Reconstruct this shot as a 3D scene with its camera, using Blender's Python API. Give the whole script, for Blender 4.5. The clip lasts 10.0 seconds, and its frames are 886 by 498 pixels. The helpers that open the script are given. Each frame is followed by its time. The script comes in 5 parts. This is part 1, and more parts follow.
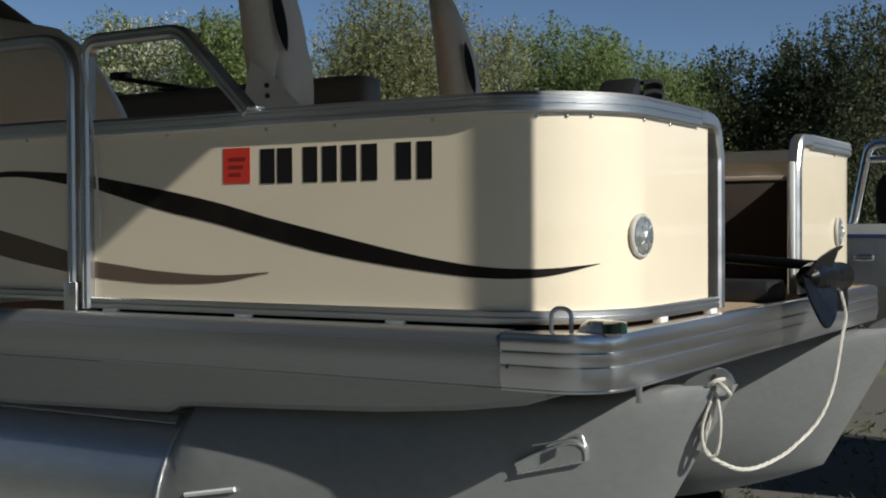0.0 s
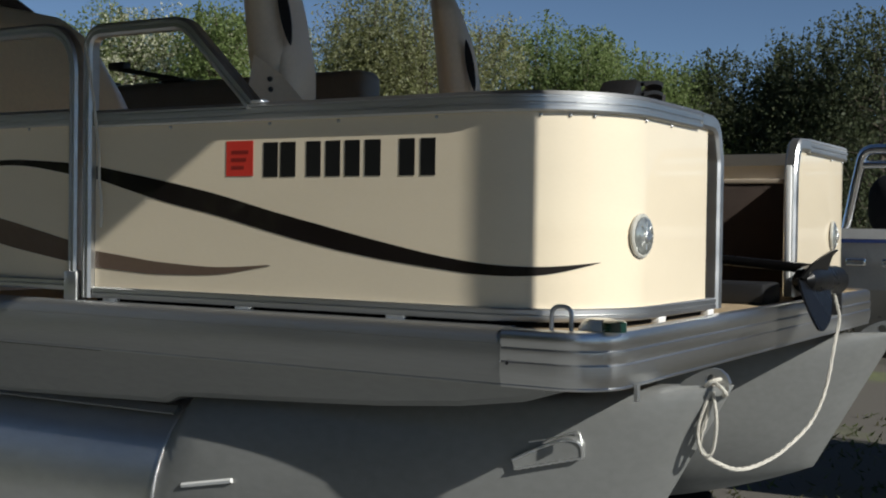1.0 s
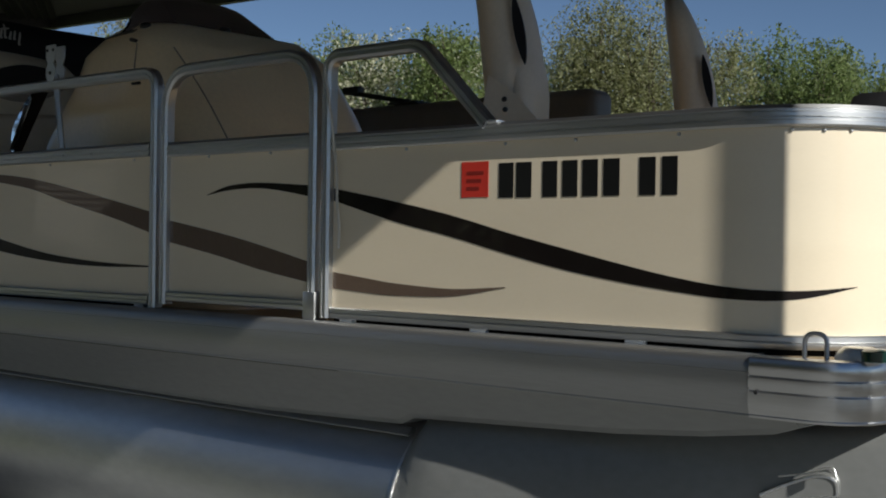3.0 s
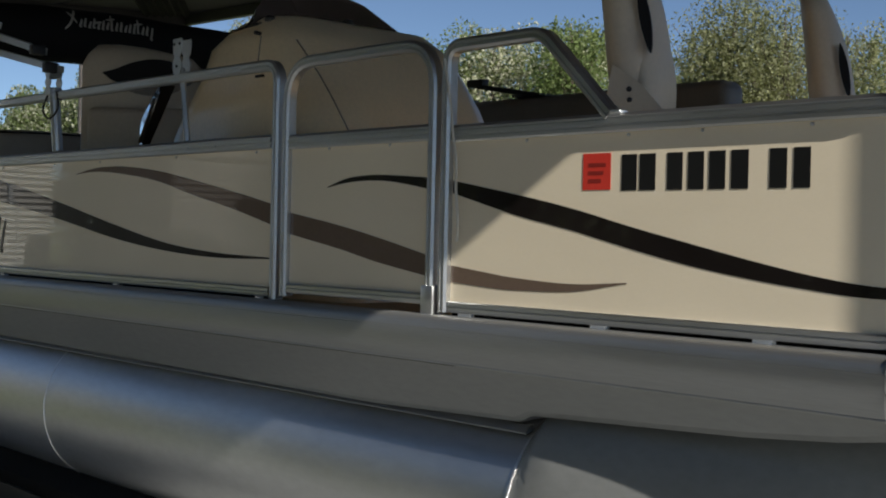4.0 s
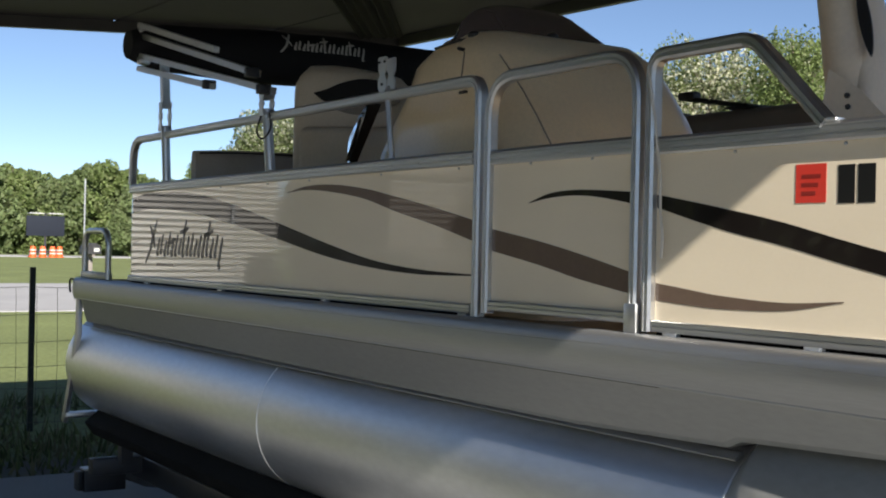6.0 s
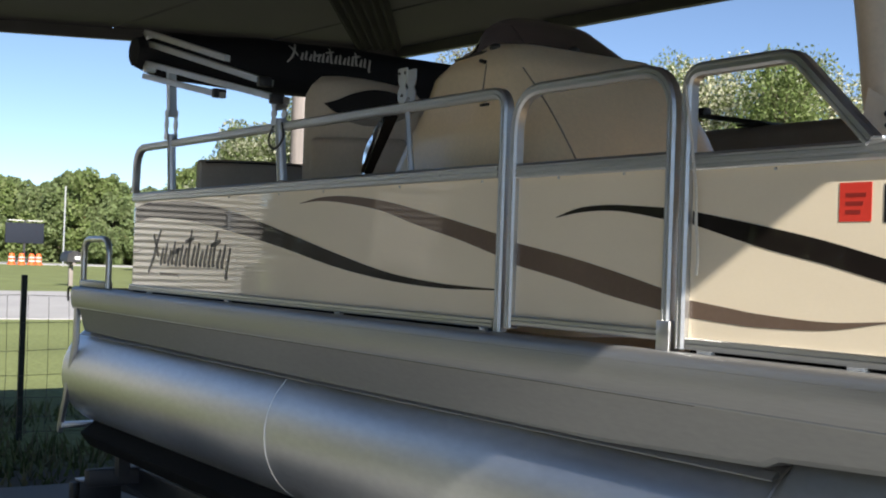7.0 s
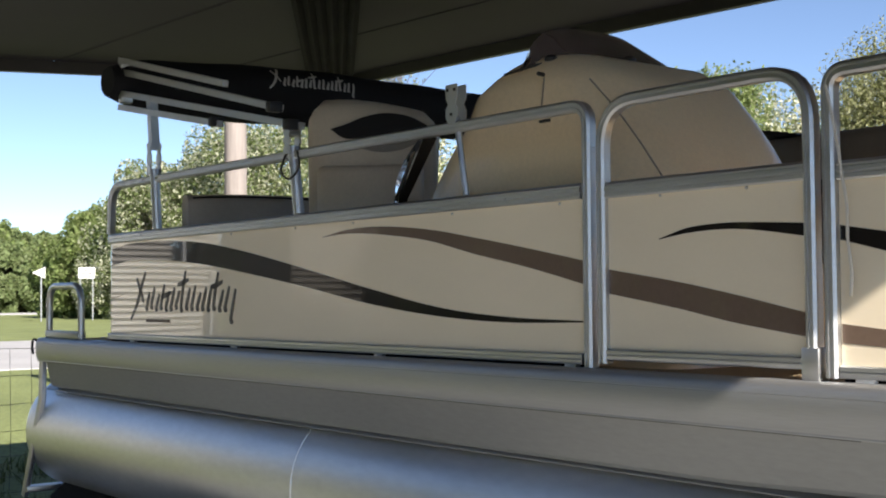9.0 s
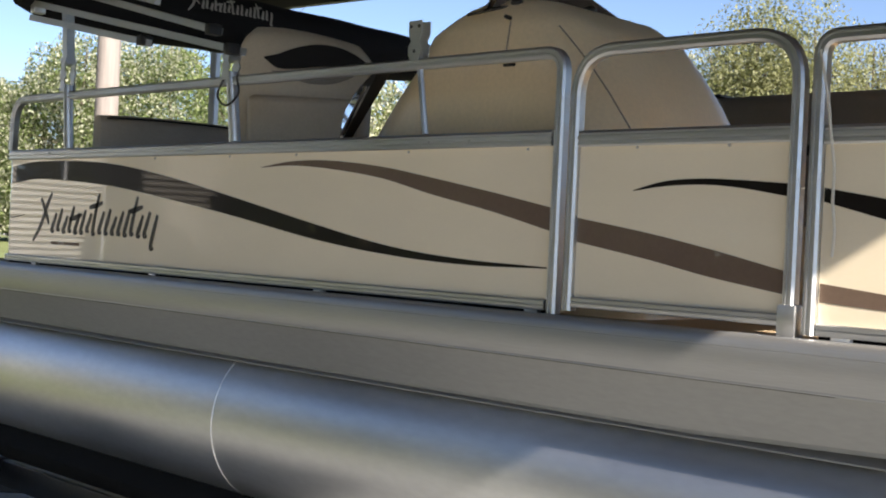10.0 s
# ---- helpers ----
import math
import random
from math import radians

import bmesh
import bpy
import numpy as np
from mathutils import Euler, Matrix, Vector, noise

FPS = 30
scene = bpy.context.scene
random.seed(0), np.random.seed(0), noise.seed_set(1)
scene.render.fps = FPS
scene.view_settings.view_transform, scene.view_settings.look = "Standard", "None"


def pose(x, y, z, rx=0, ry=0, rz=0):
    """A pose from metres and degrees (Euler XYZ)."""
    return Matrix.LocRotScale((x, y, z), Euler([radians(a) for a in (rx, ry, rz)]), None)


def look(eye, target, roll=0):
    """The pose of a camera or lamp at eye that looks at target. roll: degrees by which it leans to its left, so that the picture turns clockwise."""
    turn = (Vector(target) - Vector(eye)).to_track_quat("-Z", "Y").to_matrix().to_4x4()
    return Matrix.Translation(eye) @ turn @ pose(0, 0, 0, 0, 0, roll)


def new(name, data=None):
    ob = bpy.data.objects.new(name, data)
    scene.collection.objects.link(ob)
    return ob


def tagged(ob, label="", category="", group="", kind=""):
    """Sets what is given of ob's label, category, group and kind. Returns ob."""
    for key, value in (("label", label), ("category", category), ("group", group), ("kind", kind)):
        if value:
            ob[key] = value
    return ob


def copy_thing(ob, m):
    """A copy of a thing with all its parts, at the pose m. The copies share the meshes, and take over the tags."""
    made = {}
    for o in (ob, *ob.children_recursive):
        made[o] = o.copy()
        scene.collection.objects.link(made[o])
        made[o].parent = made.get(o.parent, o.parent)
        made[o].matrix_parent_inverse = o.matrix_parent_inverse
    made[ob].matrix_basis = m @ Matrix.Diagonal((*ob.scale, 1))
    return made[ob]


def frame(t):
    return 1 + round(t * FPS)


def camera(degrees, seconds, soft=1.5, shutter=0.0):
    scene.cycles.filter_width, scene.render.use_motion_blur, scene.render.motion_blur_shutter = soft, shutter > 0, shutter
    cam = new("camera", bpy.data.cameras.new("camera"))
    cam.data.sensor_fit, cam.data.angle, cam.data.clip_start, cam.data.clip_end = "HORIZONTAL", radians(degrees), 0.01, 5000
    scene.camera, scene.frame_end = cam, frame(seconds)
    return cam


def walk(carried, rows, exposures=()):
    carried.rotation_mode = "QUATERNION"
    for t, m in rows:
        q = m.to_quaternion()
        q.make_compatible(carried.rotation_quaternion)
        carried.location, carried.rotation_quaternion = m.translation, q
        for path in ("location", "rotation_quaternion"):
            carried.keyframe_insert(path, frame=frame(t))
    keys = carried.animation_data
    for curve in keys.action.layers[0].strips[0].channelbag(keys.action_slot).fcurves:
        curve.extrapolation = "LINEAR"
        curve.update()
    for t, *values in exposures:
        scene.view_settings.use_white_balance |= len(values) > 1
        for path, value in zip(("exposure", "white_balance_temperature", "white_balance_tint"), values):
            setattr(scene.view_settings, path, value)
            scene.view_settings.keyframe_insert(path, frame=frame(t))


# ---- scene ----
cam = camera(39.4, 10.0, soft=2.0)
PATH = [
    (0, (2.289, -2.089, 1.44), (1.242, -0.385, 1.408), -0.3),
    (0.5, (2.285, -2.1, 1.441), (1.248, -0.39, 1.398), 0.4),
    (1, (2.277, -2.117, 1.439), (1.245, -0.404, 1.402), 0.8),
    (1.5, (2.273, -2.133, 1.436), (1.214, -0.436, 1.442), 0.6),
    (2, (2.264, -2.137, 1.44), (1.167, -0.465, 1.435), 0.8),
    (2.5, (2.245, -2.127, 1.438), (1.054, -0.52, 1.436), 0.9),
    (3, (2.217, -2.085, 1.441), (0.896, -0.584, 1.432), 0.8),
    (3.2, (2.201, -2.079, 1.445), (0.852, -0.602, 1.439), 1.2),
    (4.3, (2.184, -2.01, 1.434), (0.661, -0.713, 1.426), 0.9),
    (4.5, (2.177, -2.003, 1.434), (0.617, -0.751, 1.442), 0.7),
    (5, (2.169, -1.979, 1.427), (0.532, -0.83, 1.425), 0.7),
    (5.5, (2.156, -1.953, 1.428), (0.485, -0.854, 1.428), 1.0),
    (5.7, (2.158, -1.954, 1.433), (0.477, -0.87, 1.437), 0.9),
    (6.8, (2.102, -2.004, 1.426), (0.433, -0.902, 1.434), 2.3),
    (7, (2.061, -2.037, 1.431), (0.397, -0.928, 1.455), 2.0),
    (7.5, (1.943, -2.123, 1.435), (0.293, -0.993, 1.433), 1.1),
    (8, (1.868, -2.2, 1.411), (0.292, -0.968, 1.437), 2.6),
    (8.5, (1.722, -2.243, 1.442), (0.118, -1.047, 1.469), 0.6),
    (9, (1.519, -2.223, 1.432), (-0.049, -0.984, 1.508), -0.5),
    (9.5, (1.399, -2.271, 1.401), (-0.117, -0.967, 1.425), 2.1),
    (10, (1.291, -2.437, 1.419), (-0.108, -1.008, 1.407), 2.7),
]
walk(cam, [(t, look(eye, target, roll)) for t, eye, target, roll in PATH],
     [(0, 0.02, 6540, 6), (2.5, -0.02, 6540, 6), (3.2, 0.04, 6590, 7), (4.5, 0.70, 6800, 8), (5.5, 0.96, 6850, 9.5), (7.5, 1.38, 6850, 10.5), (9, 1.56, 7000, 12), (10, 1.78, 7220, 13)])

# ---------- world, sun ----------
SUN = Vector((1.59, -0.30, 1.0)).normalized()      # towards the sun
world = bpy.data.worlds.new("sky")
scene.world = world
world.use_nodes = True
wn = world.node_tree
sky = wn.nodes.new("ShaderNodeTexSky")
sky.sky_type = "NISHITA"
sky.sun_disc = False
sky.sun_elevation = math.asin(SUN.z)
sky.sun_rotation = math.atan2(SUN.x, SUN.y)
sky.air_density, sky.dust_density, sky.ozone_density = 0.7, 0.1, 2.4
sky.altitude = 2000
wn.links.new(sky.outputs[0], wn.nodes["Background"].inputs[0])
wn.nodes["Background"].inputs[1].default_value = 0.067

sun_data = bpy.data.lights.new("sun", "SUN")
sun_data.energy, sun_data.angle, sun_data.color = 5.0, radians(0.6), (1.0, 0.965, 0.925)
sun = new("sun", sun_data)
sun.matrix_world = look(SUN * 30, (0, 0, 0))


# ---------- materials ----------
def mat(name, base, rough=0.5, metal=0.0, var=0.12, scale=6.0, fine=0.05, fine_scale=90.0, bump=0.0, bump_scale=60.0,
        coat=0.0, island=0.0, stretch=(1, 1, 1), rough_var=0.1, spec=0.5, objrand=0.0):
    """A surface of one base colour with large stains, fine grain, relief and uneven gloss."""
    m = bpy.data.materials.new(name)
    m.use_nodes = True
    nt = m.node_tree
    n, ln = nt.nodes, nt.links
    bsdf = n["Principled BSDF"]
    tc = n.new("ShaderNodeTexCoord")
    mp = n.new("ShaderNodeMapping")
    mp.inputs["Scale"].default_value = stretch
    ln.new(tc.outputs["Object"], mp.inputs[0])
    big = n.new("ShaderNodeTexNoise")
    big.inputs["Scale"].default_value, big.inputs["Detail"].default_value = scale, 5
    small = n.new("ShaderNodeTexNoise")
    small.inputs["Scale"].default_value, small.inputs["Detail"].default_value = fine_scale, 3
    ln.new(mp.outputs[0], big.inputs["Vector"])
    ln.new(mp.outputs[0], small.inputs["Vector"])

    def scaled(sock, amount, centre=1.0):
        k = n.new("ShaderNodeMapRange")
        k.inputs["From Min"].default_value, k.inputs["From Max"].default_value = 0.25, 0.75
        k.inputs["To Min"].default_value, k.inputs["To Max"].default_value = centre - amount, centre + amount
        ln.new(sock, k.inputs[0])
        return k.outputs[0]

    def times(a, b):
        k = n.new("ShaderNodeMath")
        k.operation = "MULTIPLY"
        ln.new(a, k.inputs[0])
        ln.new(b, k.inputs[1])
        return k.outputs[0]

    f = times(scaled(big.outputs[0], var), scaled(small.outputs[0], fine))
    if island:
        g = n.new("ShaderNodeNewGeometry")
        f = times(f, scaled(g.outputs["Random Per Island"], island))
    if objrand:
        g = n.new("ShaderNodeObjectInfo")
        f = times(f, scaled(g.outputs["Random"], objrand))
    rgb = n.new("ShaderNodeRGB")
    rgb.outputs[0].default_value = (*base, 1)
    mul = n.new("ShaderNodeVectorMath")
    mul.operation = "SCALE"
    ln.new(rgb.outputs[0], mul.inputs[0])
    ln.new(f, mul.inputs["Scale"])
    ln.new(mul.outputs[0], bsdf.inputs["Base Color"])
    bsdf.inputs["Metallic"].default_value = metal
    bsdf.inputs["Specular IOR Level"].default_value = spec
    ln.new(scaled(big.outputs[0], rough * rough_var, rough), bsdf.inputs["Roughness"])
    bsdf.inputs["Coat Weight"].default_value = coat
    bsdf.inputs["Coat Roughness"].default_value = 0.03
    if bump:
        bn = n.new("ShaderNodeTexNoise")
        bn.inputs["Scale"].default_value, bn.inputs["Detail"].default_value = bump_scale, 4
        ln.new(mp.outputs[0], bn.inputs["Vector"])
        bu = n.new("ShaderNodeBump")
        bu.inputs["Strength"].default_value, bu.inputs["Distance"].default_value = bump, 0.01
        ln.new(bn.outputs[0], bu.inputs["Height"])
        ln.new(bu.outputs[0], bsdf.inputs["Normal"])
    return m


def leaf_mat(name, base, island=0.45, hue=None, share=0.0):
    """Leaves of two sorts, picked leaf by leaf, that let some light through."""
    m = mat(name, base, 0.55, var=0.25, scale=0.9, island=island, spec=0.25)
    nt = m.node_tree
    n, ln = nt.nodes, nt.links
    bsdf = n["Principled BSDF"]
    col = bsdf.inputs["Base Color"].links[0].from_socket
    if hue:
        g = n.new("ShaderNodeNewGeometry")
        noi = n.new("ShaderNodeTexNoise")
        noi.inputs["Scale"].default_value = 0.9
        tc = n.new("ShaderNodeTexCoord")
        ln.new(tc.outputs["Object"], noi.inputs["Vector"])
        add = n.new("ShaderNodeMath")
        add.operation = "MULTIPLY_ADD"
        add.inputs[1].default_value = 0.9
        ln.new(noi.outputs[0], add.inputs[0])
        ln.new(g.outputs["Random Per Island"], add.inputs[2])
        lt = n.new("ShaderNodeMath")
        lt.operation = "GREATER_THAN"
        lt.inputs[1].default_value = 1.42 - share
        ln.new(add.outputs[0], lt.inputs[0])
        mx = n.new("ShaderNodeMix")
        mx.data_type = "RGBA"
        ln.new(lt.outputs[0], mx.inputs[0])
        ln.new(col, mx.inputs[6])
        mx.inputs[7].default_value = (*hue, 1)
        col = mx.outputs[2]
        ln.new(col, bsdf.inputs["Base Color"])
    tr = n.new("ShaderNodeBsdfTranslucent")
    ln.new(col, tr.inputs[0])
    ms = n.new("ShaderNodeMixShader")
    ms.inputs[0].default_value = 0.58
    ln.new(bsdf.outputs[0], ms.inputs[1])
    ln.new(tr.outputs[0], ms.inputs[2])
    ln.new(ms.outputs[0], n["Material Output"].inputs[0])
    return m


CREAM = mat("cream_gelcoat_panel", (0.795, 0.692, 0.52), 0.45, var=0.035, scale=2.5, fine=0.012, coat=1.0, rough_var=0.1, spec=0.2, bump=0.035, bump_scale=2.2, stretch=(1, 1, 2.5))
ALU = mat("anodised_aluminium", (0.58, 0.585, 0.585), 0.40, 1.0, var=0.08, scale=5, fine=0.03, fine_scale=60, stretch=(0.25, 0.25, 3), bump=0.02, bump_scale=200, rough_var=0.25)
ALU_SIDE = mat("mill_aluminium_deck_edge", (0.41, 0.416, 0.416), 0.46, 0.9, var=0.10, scale=3, fine=0.05, stretch=(0.2, 1, 4), rough_var=0.2)
ALU_TUBE = mat("brushed_pontoon_aluminium", (0.72, 0.73, 0.735), 0.41, 1.0, var=0.12, scale=2.2, fine=0.05, fine_scale=45, stretch=(0.35, 1, 1), bump=0.03, bump_scale=5, rough_var=0.22)
ALU_BRIGHT = mat("bright_weld", (0.88, 0.88, 0.87), 0.34, 1.0, bump=0.3, bump_scale=150)
CHROME = mat("polished_chrome", (0.88, 0.89, 0.90), 0.08, 1.0, var=0.02)
ALU_NOSE = mat("dull_oxidised_aluminium", (0.24, 0.245, 0.237), 0.48, 0.3, var=0.14, scale=2.0, fine=0.06, fine_scale=60, stretch=(0.6, 1, 1), bump=0.03, bump_scale=6, rough_var=0.2)
ALU_BOW = mat("bright_bow_extrusion", (0.60, 0.605, 0.605), 0.33, 1.0, var=0.09, scale=4, fine=0.04, stretch=(0.25, 0.25, 3), rough_var=0.25)
SKIRT = mat("grey_underskin_panel", (0.33, 0.335, 0.326), 0.48, 0.65, var=0.10, scale=2.5, stretch=(0.3, 1, 1))
BLACK_DECAL = mat("black_vinyl_stripe", (0.012, 0.009, 0.008), 0.4, var=0.15, coat=1.0, spec=0.1)
TAN_DECAL = mat("brown_vinyl_stripe", (0.15, 0.105, 0.078), 0.4, var=0.05, coat=1.0, spec=0.1)
INK = mat("black_letter_vinyl", (0.012, 0.012, 0.012), 0.3, var=0.1)
RED = mat("red_registration_decal", (0.62, 0.045, 0.03), 0.35, var=0.08)
RED_DARK = mat("dark_red_print", (0.25, 0.02, 0.015), 0.4)
WHITE_PL = mat("white_plastic", (0.74, 0.74, 0.72), 0.4)
BLACK_GL = mat("glossy_black_plastic", (0.005, 0.005, 0.0055), 0.28, var=0.2, spec=0.18)
VINYL_M = mat("mid_brown_marine_vinyl", (0.36, 0.30, 0.235), 0.5, var=0.07, bump=0.06, bump_scale=220)
BLACK_VINYL = mat("matte_black_vinyl", (0.011, 0.010, 0.010), 0.6, var=0.15, spec=0.2)
BLACK_PL = mat("black_plastic", (0.013, 0.013, 0.014), 0.5, var=0.2, bump=0.05)
VINYL = mat("taupe_marine_vinyl", (0.59, 0.50, 0.385), 0.48, var=0.06, scale=4, bump=0.06, bump_scale=220)
# dark brown vinyl; on the bow lounges it also carries their shade
VINYL_D = mat("brown_and_shaded_vinyl", (0.225, 0.192, 0.16), 0.5, var=0.08, bump=0.06, bump_scale=220)
LINER = mat("dark_brown_carpet", (0.075, 0.058, 0.05), 0.95, var=0.15, fine=0.25, fine_scale=300, bump=0.4, bump_scale=400, spec=0.1)
CONSOLE = mat("beige_fibreglass", (0.80, 0.640, 0.425), 0.3, var=0.05, scale=3, coat=0.25)
CARPET = mat("tan_deck_carpet", (0.43, 0.33, 0.21), 0.95, var=0.10, scale=9, fine=0.25, fine_scale=350, bump=0.5, bump_scale=420, spec=0.1)
BOOT = mat("black_canvas_boot", (0.010, 0.010, 0.011), 0.85, var=0.25, bump=0.35, bump_scale=12, spec=0.2)
LOGO_GREY = mat("silver_print", (0.42, 0.41, 0.38), 0.6)
ROPE = mat("white_nylon_rope", (0.60, 0.57, 0.50), 0.8, bump=0.5, bump_scale=500)
GREEN_LENS = mat("green_lens", (0.0, 0.03, 0.022), 0.1, coat=1.0)
LENS = mat("clear_ribbed_lens", (0.34, 0.36, 0.34), 0.12, 0.5, var=0.5, scale=60, coat=1.0)
LENS_RIM = mat("clear_plastic_lamp_rim", (0.50, 0.49, 0.44), 0.15, var=0.1, coat=1.0)
# black for the deck-edge seam and for strips that paint unlit gaps
GAP_BLACK = mat("black_gap_and_seam", (0.01, 0.01, 0.01), 0.9, spec=0.1)
STEEL_DK = mat("dark_trailer_steel", (0.035, 0.035, 0.038), 0.5, 0.4, var=0.3, bump=0.1)
GALV = mat("galvanised_steel", (0.45, 0.46, 0.47), 0.45, 0.9, var=0.15)
BUNK = mat("black_bunk_carpet", (0.012, 0.012, 0.012), 0.95, spec=0.1, bump=0.5, bump_scale=300)
RUBBER = mat("tyre_rubber", (0.02, 0.02, 0.02), 0.8)
ROOF_UNDER = mat("painted_roof_underside", (0.070, 0.064, 0.074), 0.75, var=0.14, scale=1.5, spec=0.15)
VALLEY = mat("dark_valley_sheet", (0.020, 0.019, 0.021), 0.8, var=0.25, scale=2.0, spec=0.05)
ROOF_DARK = mat("dark_roof_trim", (0.055, 0.053, 0.048), 0.5, var=0.15)
SIDING = mat("white_lap_siding", (0.31, 0.30, 0.275), 0.5, var=0.05, scale=3)
# darker copy of the siding, with the trees' shade put into its colour
SIDING_D = mat("shaded_grey_siding", (0.16, 0.15, 0.135), 0.6, var=0.08, scale=3)
SHINGLE = mat("grey_roof_shingle", (0.12, 0.11, 0.10), 0.9, var=0.2, bump=0.5)
CONCRETE = mat("dusty_concrete", (0.185, 0.187, 0.18), 0.9, var=0.18, scale=1.2, fine=0.15, fine_scale=120, bump=0.3)
ASPHALT = mat("pale_road_surface", (0.30, 0.298, 0.30), 0.95, var=0.12, scale=0.6, fine=0.12)
WOOD_POLE = mat("weathered_pole_wood", (0.215, 0.19, 0.175), 0.85, var=0.2, scale=5, stretch=(6, 6, 0.4), bump=0.3)
BARK = mat("grey_bark", (0.11, 0.09, 0.07), 0.9, var=0.3, bump=0.6, bump_scale=30)
POST_GREEN = mat("dark_green_post_paint", (0.012, 0.016, 0.013), 0.6)
WIRE = mat("rusty_wire", (0.10, 0.085, 0.07), 0.7, 0.4)
ORANGE = mat("orange_barrel_plastic", (0.75, 0.11, 0.02), 0.5)
SIGN_WHITE = mat("white_sign_sheet", (0.5, 0.5, 0.49), 0.4)
NB_HULL = mat("pale_grey_gelcoat", (0.42, 0.42, 0.41), 0.3, var=0.06, coat=0.5)
BLUE_STRIPE = mat("blue_rubber_stripe", (0.03, 0.05, 0.16), 0.4)
SIGN_DARK = mat("dark_sign_matrix", (0.018, 0.022, 0.032), 0.85, spec=0.15)
L_GREEN = leaf_mat("spring_leaf", (0.20, 0.265, 0.095), island=0.3, hue=(0.28, 0.33, 0.15), share=0.2)
L_BLOSSOM = leaf_mat("blossom_and_leaf", (0.19, 0.245, 0.095), island=0.3, hue=(0.50, 0.51, 0.39), share=0.38)
L_HEDGE = leaf_mat("hedge_blossom_and_leaf", (0.25, 0.30, 0.125), island=0.3, hue=(0.72, 0.71, 0.55), share=0.40)
L_OLIVE = leaf_mat("young_olive_leaf", (0.26, 0.275, 0.125), island=0.3, hue=(0.40, 0.41, 0.25), share=0.25)
L_DARK = leaf_mat("dark_evergreen_leaf", (0.09, 0.11, 0.058), island=0.25, hue=(0.14, 0.155, 0.085), share=0.2)
L_WEED = leaf_mat("dusty_weed_leaf", (0.12, 0.145, 0.055), hue=(0.15, 0.14, 0.08), share=0.3)
L_WOOD = leaf_mat("far_woodland_leaf", (0.235, 0.305, 0.135), island=0.18, hue=(0.20, 0.24, 0.115), share=0.3)


def glass_mat(name, tint, rough=0.03):
    m = bpy.data.materials.new(name)
    m.use_nodes = True
    b = m.node_tree.nodes["Principled BSDF"]
    b.inputs["Base Color"].default_value = (*tint, 1)
    b.inputs["Roughness"].default_value = rough
    b.inputs["Transmission Weight"].default_value = 1.0
    b.inputs["IOR"].default_value = 1.49
    return m


SMOKED = glass_mat("smoked_acrylic", (0.74, 0.67, 0.58), 0.015)


def ground_mat():
    m = mat("grass_and_bare_earth", (0.145, 0.17, 0.07), 0.95, var=0.25, scale=0.35, fine=0.3, fine_scale=14, bump=0.5, bump_scale=25, spec=0.15)
    nt = m.node_tree
    n, ln = nt.nodes, nt.links
    b = n["Principled BSDF"]
    col = b.inputs["Base Color"].links[0].from_socket
    tc = n.new("ShaderNodeTexCoord")
    noi = n.new("ShaderNodeTexNoise")
    noi.inputs["Scale"].default_value, noi.inputs["Detail"].default_value = 0.8, 7
    ln.new(tc.outputs["Object"], noi.inputs["Vector"])
    sx = n.new("ShaderNodeSeparateXYZ")
    ln.new(tc.outputs["Object"], sx.inputs[0])
    # bare gravel east of the lawn
    mr = n.new("ShaderNodeMapRange")
    mr.inputs["From Min"].default_value, mr.inputs["From Max"].default_value = -8.5, -5.0
    mr.inputs["To Min"].default_value, mr.inputs["To Max"].default_value = -0.3, 0.32
    ln.new(sx.outputs[0], mr.inputs[0])
    ad = n.new("ShaderNodeMath")
    ln.new(mr.outputs[0], ad.inputs[0])
    ln.new(noi.outputs[0], ad.inputs[1])
    cr = n.new("ShaderNodeMapRange")
    cr.inputs["From Min"].default_value, cr.inputs["From Max"].default_value = 0.52, 0.75
    ln.new(ad.outputs[0], cr.inputs[0])
    mx = n.new("ShaderNodeMix")
    mx.data_type = "RGBA"
    ln.new(cr.outputs[0], mx.inputs[0])
    ln.new(col, mx.inputs[6])
    mx.inputs[7].default_value = (0.125, 0.115, 0.10, 1)
    ln.new(mx.outputs[2], b.inputs["Base Color"])
    return m


GROUND = ground_mat()


# ---------- mesh tools ----------
def finish(name, bm, material, smooth=True, angle=40):
    bmesh.ops.recalc_face_normals(bm, faces=bm.faces)
    me = bpy.data.meshes.new(name)
    if smooth:
        for f in bm.faces:
            f.smooth = True
        lim = radians(angle)
        for e in bm.edges:
            e.smooth = len(e.link_faces) == 2 and e.calc_face_angle(0) < lim
    bm.to_mesh(me)
    bm.free()
    me.materials.append(material)
    return me


def part(name, bm, material, parent=None, label="", smooth=True, angle=40):
    ob = new(name, finish(name, bm, material, smooth, angle))
    if parent:
        ob.parent = parent
    return tagged(ob, label)


def thing(name, at, label, category, group="", kind=""):
    ob = new(name)
    ob.location = at
    ob.empty_display_size = 0.1
    bpy.context.view_layer.update()
    return tagged(ob, label, category, group, kind)


def wpart(name, bm, material, parent, label="", smooth=True, angle=40):
    """A part modelled in place."""
    ob = new(name, finish(name, bm, material, smooth, angle))
    ob.parent = parent
    if parent.parent is None:
        ob.matrix_parent_inverse = Matrix.Translation(parent.location).inverted()
    return tagged(ob, label)


